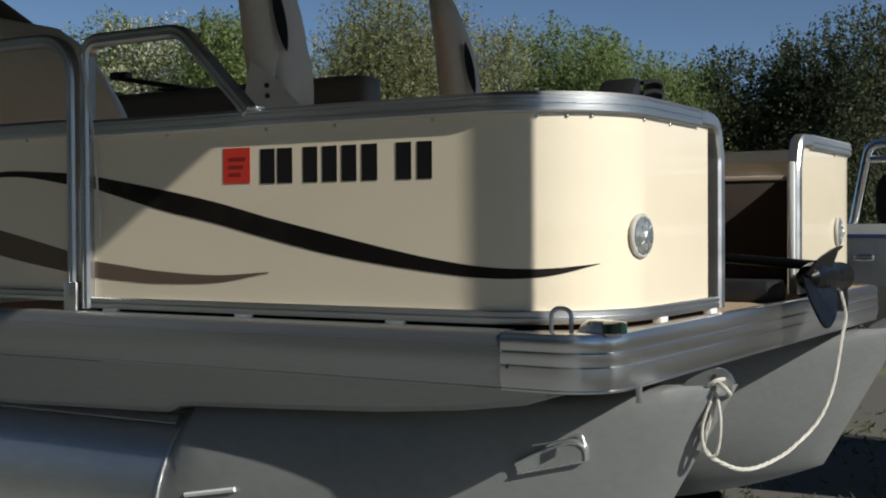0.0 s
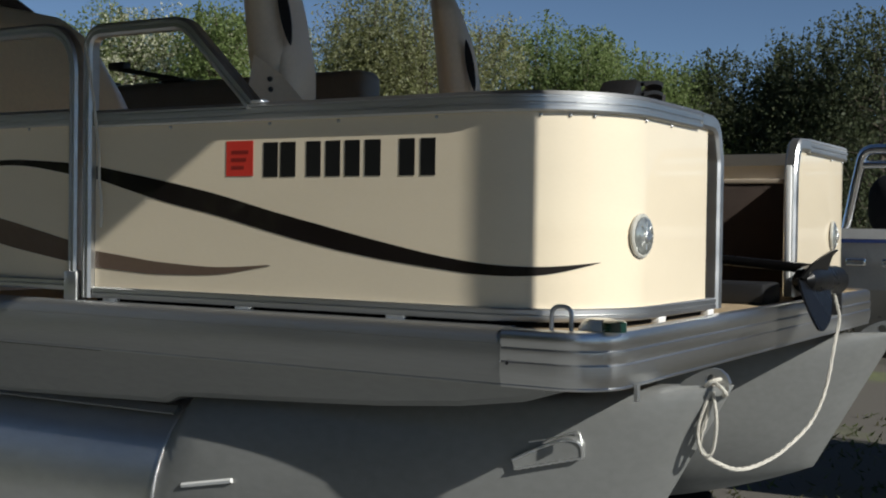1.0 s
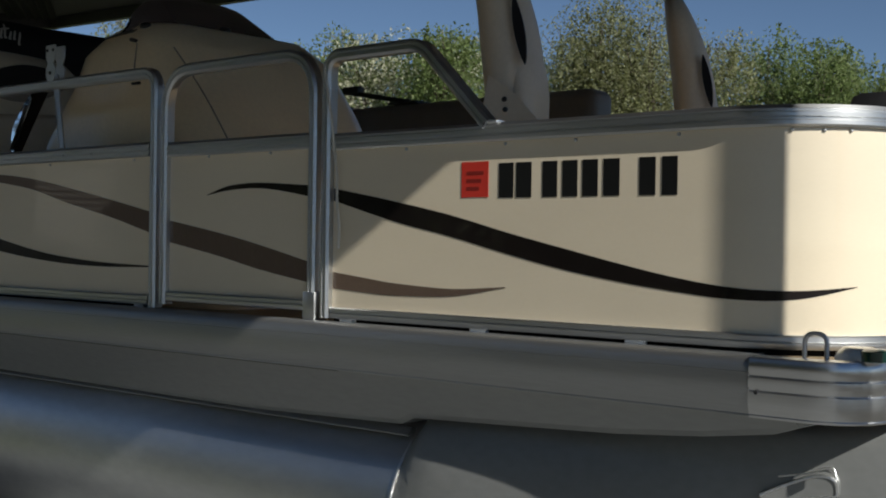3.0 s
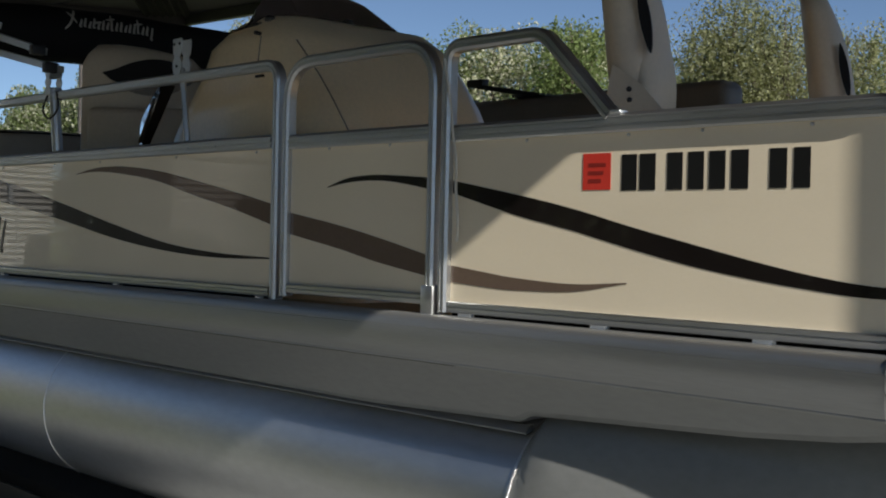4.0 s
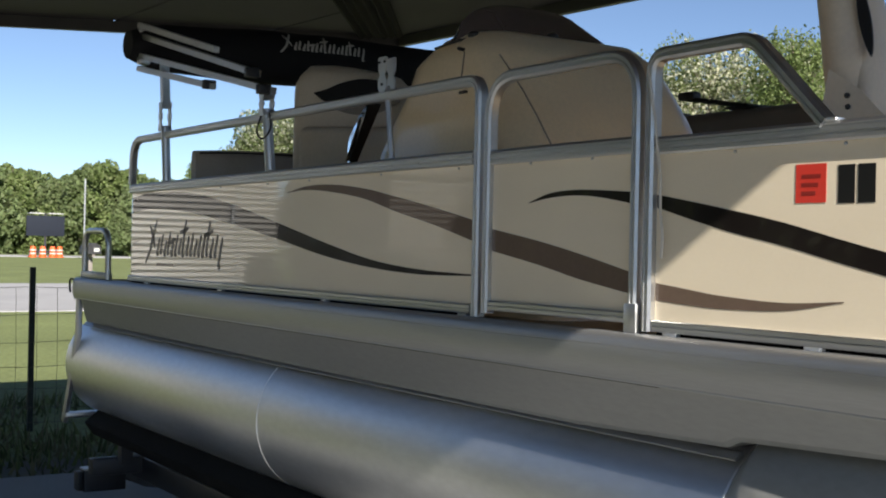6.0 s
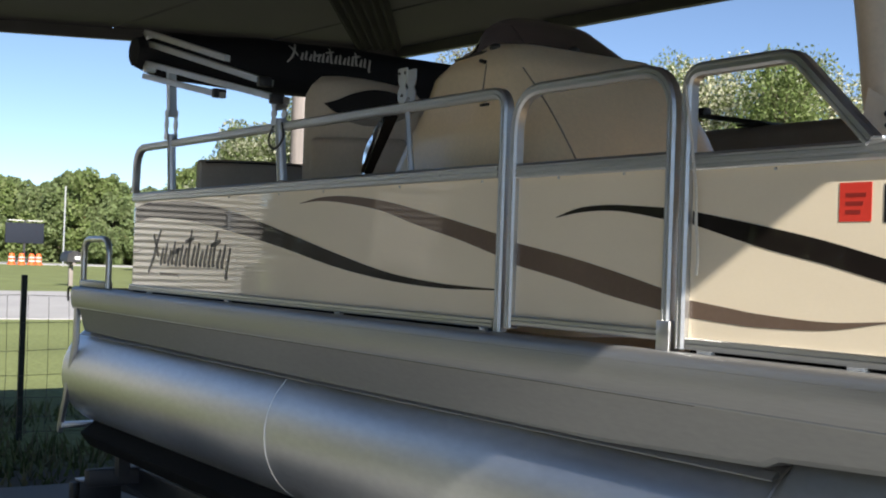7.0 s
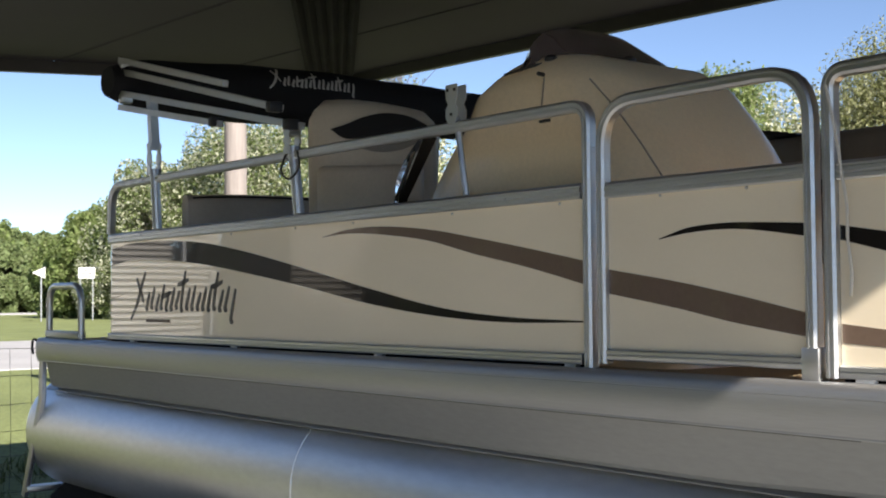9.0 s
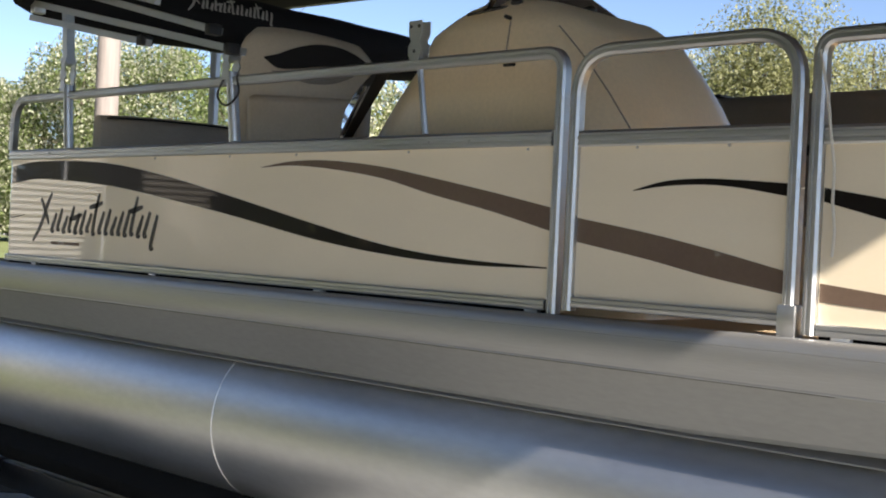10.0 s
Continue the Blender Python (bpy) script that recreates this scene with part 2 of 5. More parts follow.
def box(bm, x0, x1, y0, y1, z0, z1, bevel=0.0, seg=2, m=None):
    r = bmesh.ops.create_cube(bm, size=1)
    bmesh.ops.scale(bm, vec=(x1 - x0, y1 - y0, z1 - z0), verts=r["verts"])
    bmesh.ops.translate(bm, vec=((x0 + x1) / 2, (y0 + y1) / 2, (z0 + z1) / 2), verts=r["verts"])
    if bevel:
        es = list({e for v in r["verts"] for e in v.link_edges})
        out = bmesh.ops.bevel(bm, geom=es, offset=bevel, segments=seg, profile=0.5, affect="EDGES")
        vs = list({v for f in out["faces"] for v in f.verts} | {v for v in r["verts"] if v.is_valid})
    else:
        vs = r["verts"]
    if m is not None:
        bmesh.ops.transform(bm, matrix=m, verts=vs)
    return bm


def B(*a, **k):
    return box(bmesh.new(), *a, **k)


def ring_loft(bm, rings, closed=True, caps=True):
    """Joins rings of points into a skin."""
    rows = [[bm.verts.new(p) for p in r] for r in rings]
    n = len(rows[0])
    for a, b in zip(rows, rows[1:]):
        for i in range(n if closed else n - 1):
            j = (i + 1) % n
            bm.faces.new((a[i], a[j], b[j], b[i]))
    if caps and closed:
        bm.faces.new(rows[0][::-1])
        bm.faces.new(rows[-1])
    return bm


def sweep(bm, path, profile, up=Vector((0, 0, 1)), caps=True):
    """Runs a closed profile (u to the right of the way, v upward) along a path."""
    path = [Vector(p) for p in path]
    rings = []
    for i, p in enumerate(path):
        d0 = (p - path[i - 1]).normalized() if i else (path[1] - p).normalized()
        d1 = (path[i + 1] - p).normalized() if i + 1 < len(path) else d0
        t = (d0 + d1).normalized()
        right = t.cross(up)
        if right.length < 1e-4:
            right = t.cross(Vector((0, 1, 0)))
        right.normalize()
        v = right.cross(t).normalized()
        k = 1 / max(0.5, t.dot(d0))
        rings.append([p + right * u * k + v * w for u, w in profile])
    return ring_loft(bm, rings, True, caps)


def pipe(bm, path, r, n=10, r_end=None):
    """A round bar along a path, with a frame carried along it."""
    path = [Vector(p) for p in path]
    t = (path[1] - path[0]).normalized()
    a = t.orthogonal().normalized()
    rings = []
    for i, p in enumerate(path):
        d0 = (p - path[i - 1]).normalized() if i else (path[1] - p).normalized()
        d1 = (path[i + 1] - p).normalized() if i + 1 < len(path) else d0
        t = (d0 + d1).normalized()
        a = (a - t * a.dot(t)).normalized()
        b = t.cross(a)
        rr = r if r_end is None else r + (r_end - r) * i / (len(path) - 1)
        rings.append([p + (a * math.cos(k) + b * math.sin(k)) * rr for k in (2 * math.pi * j / n for j in range(n))])
    return ring_loft(bm, rings)


def rounded(points, r, seg=6):
    """A polyline with its corners rounded to radius r."""
    pts = [Vector(p) for p in points]
    out = [pts[0]]
    for a, p, b in zip(pts, pts[1:], pts[2:]):
        d0, d1 = (a - p).normalized(), (b - p).normalized()
        half = d0.angle(d1) / 2
        cut = min(r / math.tan(half), (a - p).length * 0.49, (b - p).length * 0.49)
        s, e = p + d0 * cut, p + d1 * cut
        for i in range(seg + 1):
            k = i / seg
            out.append((s * (1 - k) + p * k) * (1 - k) + (p * (1 - k) + e * k) * k)
    out.append(pts[-1])
    return out


def smooth_line(pts, per=6):
    """A Catmull-Rom line through points."""
    pts = [Vector(p) for p in pts]
    q = [2 * pts[0] - pts[1]] + pts + [2 * pts[-1] - pts[-2]]
    out = []
    for a, b, c, d in zip(q, q[1:], q[2:], q[3:]):
        for i in range(per):
            t = i / per
            out.append(0.5 * ((2 * b) + (c - a) * t + (2 * a - 5 * b + 4 * c - d) * t * t + (3 * b - a - 3 * c + d) * t ** 3))
    return out + [pts[-1]]


def disc(bm, centre, axis, r, depth, n=24, bevel=0.0):
    """A short round body along an axis, from centre outward."""
    axis = Vector(axis).normalized()
    a = axis.orthogonal().normalized()
    b = axis.cross(a)
    c = Vector(centre)
    hs = [(0, r), (depth - bevel, r), (depth, r - bevel)] if bevel else [(0, r), (depth, r)]
    return ring_loft(bm, [[c + axis * h + (a * math.cos(k) + b * math.sin(k)) * rr for k in (2 * math.pi * j / n for j in range(n))] for h, rr in hs])


def lathe(bm, rows, n=24, at=(0, 0, 0)):
    """Turns (radius, height) rows about the vertical."""
    c = Vector(at)
    return ring_loft(bm, [[c + Vector((r * math.cos(k), r * math.sin(k), h)) for k in (2 * math.pi * j / n for j in range(n))] for r, h in rows])


def rod_square(w, d, c=0.006):
    """A square bar's section with cut corners and a shallow groove on each side."""
    x, y, g = w / 2, d / 2, 0.003
    return [(-x + c, -y), (-0.004, -y), (-0.003, -y + g), (0.003, -y + g), (0.004, -y), (x - c, -y), (x, -y + c), (x, y - c), (x - c, y), (-x + c, y), (-x, y - c), (-x, -y + c)]

# ---------- the setting ----------
DZ = 1.25                 # deck level
W = 2.12                  # width over the fences
bm = bmesh.new()
bmesh.ops.create_grid(bm, x_segments=24, y_segments=24, size=1500)
tagged(part("ground", bm, GROUND), "mown grass giving way to bare gravel", "ground", kind="structure")

bm = B(-5.4, 2.6, -5.0, 2.9, -0.08, 0.03, bevel=0.01)
tagged(part("pavement", bm, CONCRETE), "grey concrete slab below the carport", "pavement", kind="structure")


def strip(name, pts, w, z, material, label):
    bm = bmesh.new()
    pts = [Vector((*p, 0)) for p in pts]
    rows = []
    for i, p in enumerate(pts):
        t = (pts[min(i + 1, len(pts) - 1)] - pts[max(i - 1, 0)]).normalized()
        s = Vector((-t.y, t.x, 0)) * w / 2
        rows.append([p + s + Vector((0, 0, z)), p - s + Vector((0, 0, z)), p - s * 1.01 + Vector((0, 0, -0.1)), p + s * 1.01 + Vector((0, 0, -0.1))])
    ring_loft(bm, rows)
    return tagged(part(name, bm, material, smooth=False), label, "road", kind="structure")


strip("driveway", [(-32, -60), (-32, 0), (-33, 30), (-36, 80)], 17, 0.02, ASPHALT, "pale worn driveway across the lawn")
strip("road", [(-122, -200), (-122, 0), (-124, 80), (-128, 300)], 13, 0.05, ASPHALT, "pale two-lane road along the woods")


# carport: a plane roof with ribs, trim and one post in front of the bow
def roof_z(x, y):
    return 3.085 + 0.063 * (y - 2.96) - 0.025 * (x + 6.15)


RX0, RX1, RY0, RY1 = -6.15, 2.046, -1.65, 2.96
bm = bmesh.new()
ys = []
y = RY0
while y < RY1 - 1.2:
    ys += [(y, 0.0), (y + 1.14, 0.0), (y + 1.15, 0.012), (y + 1.165, 0.012), (y + 1.175, 0.0)]
    y += 1.18
ys.append((RY1, 0.0))
low = [[Vector((x, yy, roof_z(x, yy) + d)) for yy, d in ys] for x in (RX0, -2.0, RX1)]
rows = [[bm.verts.new(p) for p in r] for r in low]
top = [[bm.verts.new(p + Vector((0, 0, 0.012))) for p in r] for r in low]
for grid, flip in ((rows, False), (top, True)):
    for a, b in zip(grid, grid[1:]):
        for i in range(len(ys) - 1):
            q = (a[i], a[i + 1], b[i + 1], b[i])
            bm.faces.new(q[::-1] if flip else q)
roof = tagged(part("roof", bm, ROOF_UNDER, smooth=False), "ribbed sheet-metal carport roof", "carport roof", kind="structure")


def beam(name, a, b, w, h, material, label, parent=roof):
    bm = sweep(bmesh.new(), [a, b], [(-w / 2, -h), (w / 2, -h), (w / 2, 0), (-w / 2, 0)])
    return wpart(name, bm, material, parent, label, smooth=False)


for xx, th in ((RX0 + 0.03, 0.075), (RX1 - 0.03, 0.02)):
    beam("eave_trim", (xx, RY0, roof_z(xx, RY0) - 0.002), (xx, RY1, roof_z(xx, RY1) - 0.002), 0.05, th, ROOF_DARK, "dark folded eave trim")
for yy in (RY0 + 0.03, RY1 - 0.03):
    beam("eave_trim", (RX0 + 0.06, yy, roof_z(RX0, yy) - 0.002), (RX1 - 0.06, yy, roof_z(RX1, yy) - 0.002), 0.05, 0.075, ROOF_DARK, "dark folded eave trim")
# ribbed valley sheet from the far corner
va, vb_ = Vector((-6.02, 2.70, 0)), Vector((-2.2, 0.17, 0))
vd = (vb_ - va).normalized()
vs = Vector((-vd.y, vd.x, 0))
n = 13
prof = [(-0.17 + 0.34 * i / (n - 1), -0.03 if i % 2 else -0.006) for i in range(n)]
prof += [(u, v - 0.012) for u, v in prof[::-1]]
bm = ring_loft(bmesh.new(), [[Vector((p.x + vs.x * u, p.y + vs.y * u, roof_z(p.x + vs.x * u, p.y + vs.y * u) + v)) for u, v in prof] for p in (va, vb_)])
wpart("valley_sheet", bm, VALLEY, roof, "dark ribbed valley sheet", smooth=False)


def carport_post(x, y, r, corrugated=False):
    zt = roof_z(x, y) - 0.002
    bm = bmesh.new()
    if corrugated:
        n = 11
        prof = [(-0.11 + 0.22 * i / (n - 1), 0.016 if i % 2 else -0.016) for i in range(n)]
        prof += [(u, v + 0.012) for u, v in prof[::-1]]
        d = Vector((0.45, 0.9, 0)).normalized()
        s = Vector((d.y, -d.x, 0))
        ring_loft(bm, [[Vector((x, y, z)) + s * u + d * v for u, v in prof] for z in (0.0, zt)])
        ob = part("post", bm, GALV, smooth=False)
        return tagged(ob, "corrugated galvanised corner post of the carport", "carport post", kind="structure")
    pipe(bm, [(x, y, 0.02), (x, y, zt)], r, 20)
    disc(bm, (x, y, 0.028), (0, 0, 1), r * 2.6, 0.01, 20)
    return tagged(part("post", bm, GALV), "round galvanised pipe post holding the carport roof", "carport post", kind="structure")


carport_post(-6.22, 2.78, 0.1, True)
# unseen post, placed so that its shadow falls as a band on the bow fence
carport_post(1.97, -0.148, 0.026)
carport_post(1.97, 2.78, 0.0215)
carport_post(-6.05, -1.55, 0.0215)


# ---------- the boat ----------
boat = thing("pontoon_boat", (-1.5, 1.0, 0.0), "cream and aluminium pontoon boat resting on a bunk trailer", "boat")

def deck_outline(z):
    out = []
    for cx, cy, a0 in ((1.364 - 0.09, W + 0.045 - 0.09, 0), (-4.25, W + 0.0 - 0.05, 90), (-4.25, 0.05, 180), (1.364 - 0.09, -0.045 + 0.09, 270)):
        r = 0.09 if cx > 0 else 0.05
        out += [(cx + r * math.cos(radians(a0 + 15 * i)), cy + r * math.sin(radians(a0 + 15 * i)), z) for i in range(7)]
    return out


deck = wpart("deck", ring_loft(bmesh.new(), [deck_outline(1.19), deck_outline(1.244)]), CARPET, boat, "tan carpeted deck")

# deck edge: rounded side extrusion, grooved bow corner
side_prof = [(0.0, -0.001), (0.040, -0.001), (0.0490, -0.0035), (0.0550, -0.0095), (0.0590, -0.0195), (0.0606, -0.030), (0.0599, -0.0308), (0.0599, -0.0320), (0.0609, -0.0328), (0.0622, -0.046), (0.0622, -0.060),
             (0.0608, -0.076), (0.0582, -0.090), (0.0548, -0.101), (0.0522, -0.107), (0.0530, -0.109), (0.0522, -0.112), (0.0, -0.112)]
bow_prof = [(0.036, -0.001), (0.050, -0.001), (0.057, -0.0035), (0.0608, -0.010), (0.0618, -0.030), (0.0592, -0.0335), (0.0592, -0.0365), (0.0626, -0.0395), (0.0630, -0.056), (0.0604, -0.0595), (0.0604, -0.0625),
            (0.0634, -0.0655), (0.0630, -0.084), (0.0606, -0.097), (0.0575, -0.106), (0.0585, -0.108), (0.057, -0.112), (0.036, -0.112)]


def bow_line(o, x_front, r, y_end, x_start, z, seg=14):
    """From the side round the bow corner and across, at the offset o outside the side line."""
    pts = [(x_start, -o, z), (x_front - r - 0.006, -o, z)]
    for i in range(seg + 1):
        a = math.pi / 2 * i / seg
        pts.append((x_front - r + r * math.sin(a), -o + r - r * math.cos(a), z))
    return pts + [(x_front, -o + r + 0.006, z), (x_front, y_end, z)]


flip = Matrix.Translation((0, W, 0)) @ Matrix.Diagonal((1, -1, 1, 1))


def mirrored(bm):
    bmesh.ops.transform(bm, matrix=flip, verts=bm.verts)
    bmesh.ops.reverse_faces(bm, faces=bm.faces)
    return bm


def rim_sides(far):
    bm = sweep(bmesh.new(), [(-4.36, -0.005, DZ), (1.170, -0.005, DZ)], side_prof)
    rim = wpart("side_rim", mirrored(bm) if far else bm, ALU_SIDE, boat, "mill aluminium deck edge extrusion")
    bm = sweep(bmesh.new(), bow_line(0.005, 1.324, 0.05, W / 2, 1.1704, DZ), bow_prof)
    wpart("bow_rim", mirrored(bm) if far else bm, ALU_BOW, boat, "grooved bright bow edge extrusion")
    bm = bmesh.new()
    for xs in (1.186,):
        disc(bm, (xs, -0.066, 1.184), (0, -1, 0), 0.004, 0.003, 10)
    wpart("rivet", mirrored(bm) if far else bm, STEEL_DK, rim)
    # under-skin between deck edge and pontoon
    lean = lambda z: -0.043 + (1.136 - z) * 0.54
    for rows_ in (((-4.3, 1.010), (-0.7, 1.000), (-0.3, 0.999), (0.235, 1.017), (0.285, 1.037), (0.585, 1.052), (0.85, 1.066), (1.05, 1.084), (1.20, 1.106), (1.25, 1.124)),):
        bm = bmesh.new()
        ring_loft(bm, [[(x, -0.036, 1.146), (x, -0.043, 1.1362), (x - cut, lean(zb + 0.012), zb + 0.012), (x - cut, lean(zb) + 0.006, zb), (x - cut, 0.14, zb), (x, 0.12, 1.146)] for x, zb in rows_ for cut in (0.10 if x < -4 else 0.0,)])
        wpart("skirt", mirrored(bm) if far else bm, SKIRT, boat, "grey under-deck skin panel", smooth=False)
    bm = sweep(bmesh.new(), [(-4.3, -0.005, DZ), (0.1, -0.005, DZ)], [(0.030, -0.1135), (0.0515, -0.1135), (0.0515, -0.1122), (0.030, -0.1122)])
    wpart("seam", mirrored(bm) if far else bm, GAP_BLACK, rim, "dark seam below the deck edge")
    # rear cap
    bm = sweep(bmesh.new(), [(-4.372, -0.005, DZ), (-4.361, -0.005, DZ)], [(u * 1.02, v * 1.02) for u, v in side_prof])
    wpart("end_cap", mirrored(bm) if far else bm, ALU, rim)


TR, TY, TZ = 0.285, 0.262, 0.775


def pontoon(far):
    n = 48
    bm = bmesh.new()
    rings = []
    circ = [(math.cos(a), math.sin(a)) for a in (2 * math.pi * i / n for i in range(n))]
    for x, k in ((-4.66, 0.90), (-4.655, 0.96), (-4.635, 0.99), (-4.61, 1.0), (-4.60, 1.0), (-4.55, 1.0), (-3.0, 1.0), (-1.5, 1.0), (0.0, 1.0), (0.236, 1.0)):
        rings.append([(x, TY + c * TR * k, TZ + s * TR * k) for c, s in circ])
    ring_loft(bm, rings)
    tube = wpart("pontoon", mirrored(bm) if far else bm, ALU_TUBE, boat, "brushed aluminium pontoon tube", angle=50)
    # nose: the tube's plates close on an upright leading edge
    bm = bmesh.new()
    rings = []
    for s in [0.0, 0.012, 0.025, 0.05] + [0.05 + 0.95 * j / 18 for j in range(1, 19)]:
        ring = []
        for c, q in circ:
            z0 = TZ + q * TR
            k = (z0 - (TZ - TR)) / (2 * TR)
            lead = 1.515 - 0.56 * (1.13 - (z0 + (1 - k) * 0.20 + k * 0.075))
            z = z0 + s ** 2.2 * (1 - k) * 0.20 + s ** 1.5 * k * 0.075
            e = 1 - 0.66 * min(1.0, s / 0.05) if q > 0 else 1.0
            ring.append((0.24 + s * (lead - 0.24), TY + math.copysign(abs(c) ** e, c) * TR * max(0.012, (1 - s ** 1.9) ** 0.75), z))
        rings.append(ring)
    ring_loft(bm, rings)
    nose = wpart("nose_cone", mirrored(bm) if far else bm, ALU_NOSE, tube, "folded aluminium nose of the pontoon", angle=60)
    for xw in (0.242,):
        bm = bmesh.new()
        pipe(bm, [(xw - 0.008 + 0.012 * max(0.0, math.cos(a - 1.9)), TY + math.cos(a) * (TR + 0.001), TZ + math.sin(a) * (TR + 0.001)) for a in (math.radians(d) for d in range(108, 300, 6))], 0.0048, 6)
        wpart("weld_bead", mirrored(bm) if far else bm, ALU_BRIGHT, tube, "bright weld bead")
    bm = pipe(bmesh.new(), [(-2.11, TY + math.cos(a) * (TR + 0.001), TZ + math.sin(a) * (TR + 0.001)) for a in (math.radians(d) for d in range(115, 300, 6))], 0.0022, 6)
    wpart("weld_bead", mirrored(bm) if far else bm, ALU_BRIGHT, tube, "bright weld bead")
    # keel strip along the top
    bm = bmesh.new()
    sweep(bm, [(-4.5, 0.052, 1.0), (0.25, 0.052, 1.0)], [(-0.01, -0.004), (0.014, -0.012), (0.018, -0.008), (0.0, 0.008), (-0.01, 0.008)])
    wpart("keel_strip", mirrored(bm) if far else bm, ALU_SIDE, tube)
    # lifting strake at the nose: a bent plate with bright welded edges
    top = smooth_line([(1.113, 0.096, 0.968), (1.160, 0.112, 0.992), (1.204, 0.124, 1.011), (1.232, 0.131, 1.014), (1.247, 0.137, 1.004), (1.248, 0.142, 0.979)], 5)
    low = [Vector((1.118 + 0.130 * i / (len(top) - 1), 0.099 + 0.043 * i / (len(top) - 1), 0.949 + 0.030 * i / (len(top) - 1))) for i in range(len(top))]
    bm = ring_loft(bmesh.new(), [[p, q, q + Vector((0.002, 0.05, 0.0)), p + Vector((0.002, 0.05, 0.022))] for p, q in zip(top, low)])
    wpart("spray_strake", mirrored(bm) if far else bm, ALU_NOSE, tube, "bent aluminium spray strake")
    bm = pipe(bmesh.new(), top, 0.0032, 7)
    pipe(bm, [p + Vector((0, -0.002, 0.001 * math.sin(i * 2.3))) for i, p in enumerate(low)], 0.0026, 6)
    pipe(bm, smooth_line([(1.140, 0.118, 1.004), (1.195, 0.135, 1.016), (1.236, 0.142, 1.030), (1.247, 0.142, 1.008)], 5), 0.0018, 6)
    wpart("weld_bead", mirrored(bm) if far else bm, ALU_BRIGHT, tube, "bright weld bead")
    bm = pipe(bmesh.new(), [(0.33, -0.02, 0.842), (0.47, -0.012, 0.868)], 0.006, 6)
    wpart("strap_end", mirrored(bm) if far else bm, WHITE_PL, tube, "white strap end")
    # towing eye plate
    bm = bmesh.new()
    outer = [(1.398, 1.108), (1.406, 1.125), (1.418, 1.138), (1.438, 1.150), (1.458, 1.160), (1.474, 1.165), (1.490, 1.163), (1.503, 1.153), (1.510, 1.138), (1.508, 1.122), (1.498, 1.108), (1.47, 1.098), (1.42, 1.100)]
    hole = [(1.472 + 0.013 * math.cos(a), 1.140 + 0.013 * math.sin(a)) for a in (2 * math.pi * i / 12 for i in range(12))]
    ov = [[bm.verts.new((x, yy, z)) for x, z in outer] for yy in (TY - 0.007, TY + 0.007)]
    hv = [[bm.verts.new((x, yy, z)) for x, z in hole] for yy in (TY - 0.007, TY + 0.007)]
    for k in (0, 1):
        es = []
        for loop in (ov[k], hv[k]):
            for i in range(len(loop)):
                es.append(bm.edges.new((loop[i], loop[(i + 1) % len(loop)])))
        bmesh.ops.triangle_fill(bm, use_beauty=True, edges=es)
    for loop in (ov, hv):
        m_ = len(loop[0])
        for i in range(m_):
            bm.faces.new((loop[0][i], loop[0][(i + 1) % m_], loop[1][(i + 1) % m_], loop[1][i]))
    wpart("tow_eye", mirrored(bm) if far else bm, ALU, tube, "aluminium towing eye plate", smooth=False)
    bm = pipe(bmesh.new(), smooth_line([(1.395, TY - 0.010, 1.110), (1.42, TY - 0.011, 1.107), (1.455, TY - 0.010, 1.109)], 4), 0.003, 6)
    wpart("weld_bead", mirrored(bm) if far else bm, ALU_BRIGHT, tube, "bright weld bead")


for far in (False, True):
    rim_sides(far)
    pontoon(far)
wpart("front_bracket", B(1.385, 1.392, 0.07, 0.084, 1.112, 1.146), ALU, boat)
for yy in (0.5, 1.0, 1.5):
    wpart("crossbeam", B(-4.2, 1.2, yy - 0.04, yy + 0.04, 1.09, 1.19), ALU_SIDE, boat)
for xx in (-4.28, -2.6, -0.9, 0.7):
    wpart("cross_channel", B(xx, xx + 0.06, -0.02, W + 0.02, 1.10, 1.189), ALU_SIDE, boat)


# fences
def fence_pt(s, off=0.0):
    """Along the bow fence: straight, round the corner, across the front; off is outward."""
    r, x1 = 0.25, 1.08
    if s <= x1:
        return Vector((s, -off, 0))
    a = (s - x1) / r
    if a <= math.pi / 2:
        return Vector((x1 + (r + off) * math.sin(a), r - (r + off) * math.cos(a), 0))
    return Vector((1.33 + off, 0.25 + s - x1 - r * math.pi / 2, 0))


def fence_line(s0, s1, z, off=0.0, step=0.022):
    ss = [s0]
    if s0 < 1.08 < s1:
        ss.append(1.08)
    k = 1
    while 1.08 + step * k < min(s1, 1.08 + 0.3927):
        if 1.08 + step * k > s0:
            ss.append(1.08 + step * k)
        k += 1
    if s1 > 1.4727:
        ss.append(1.4727)
    ss.append(s1)
    return [fence_pt(s, off) + Vector((0, 0, z)) for s in ss]


RAIL = [(-0.016, -0.020), (0.012, -0.020), (0.016, -0.016), (0.016, -0.009), (0.013, -0.007), (0.013, -0.003), (0.017, -0.001), (0.017, 0.006),
        (0.014, 0.008), (0.014, 0.011), (0.016, 0.013), (0.012, 0.020), (-0.012, 0.020), (-0.016, 0.016)]
BASE = [(-0.014, -0.013), (0.014, -0.013), (0.016, -0.010), (0.016, -0.002), (0.013, 0.0), (0.016, 0.002), (0.016, 0.010), (0.013, 0.013), (-0.014, 0.013)]


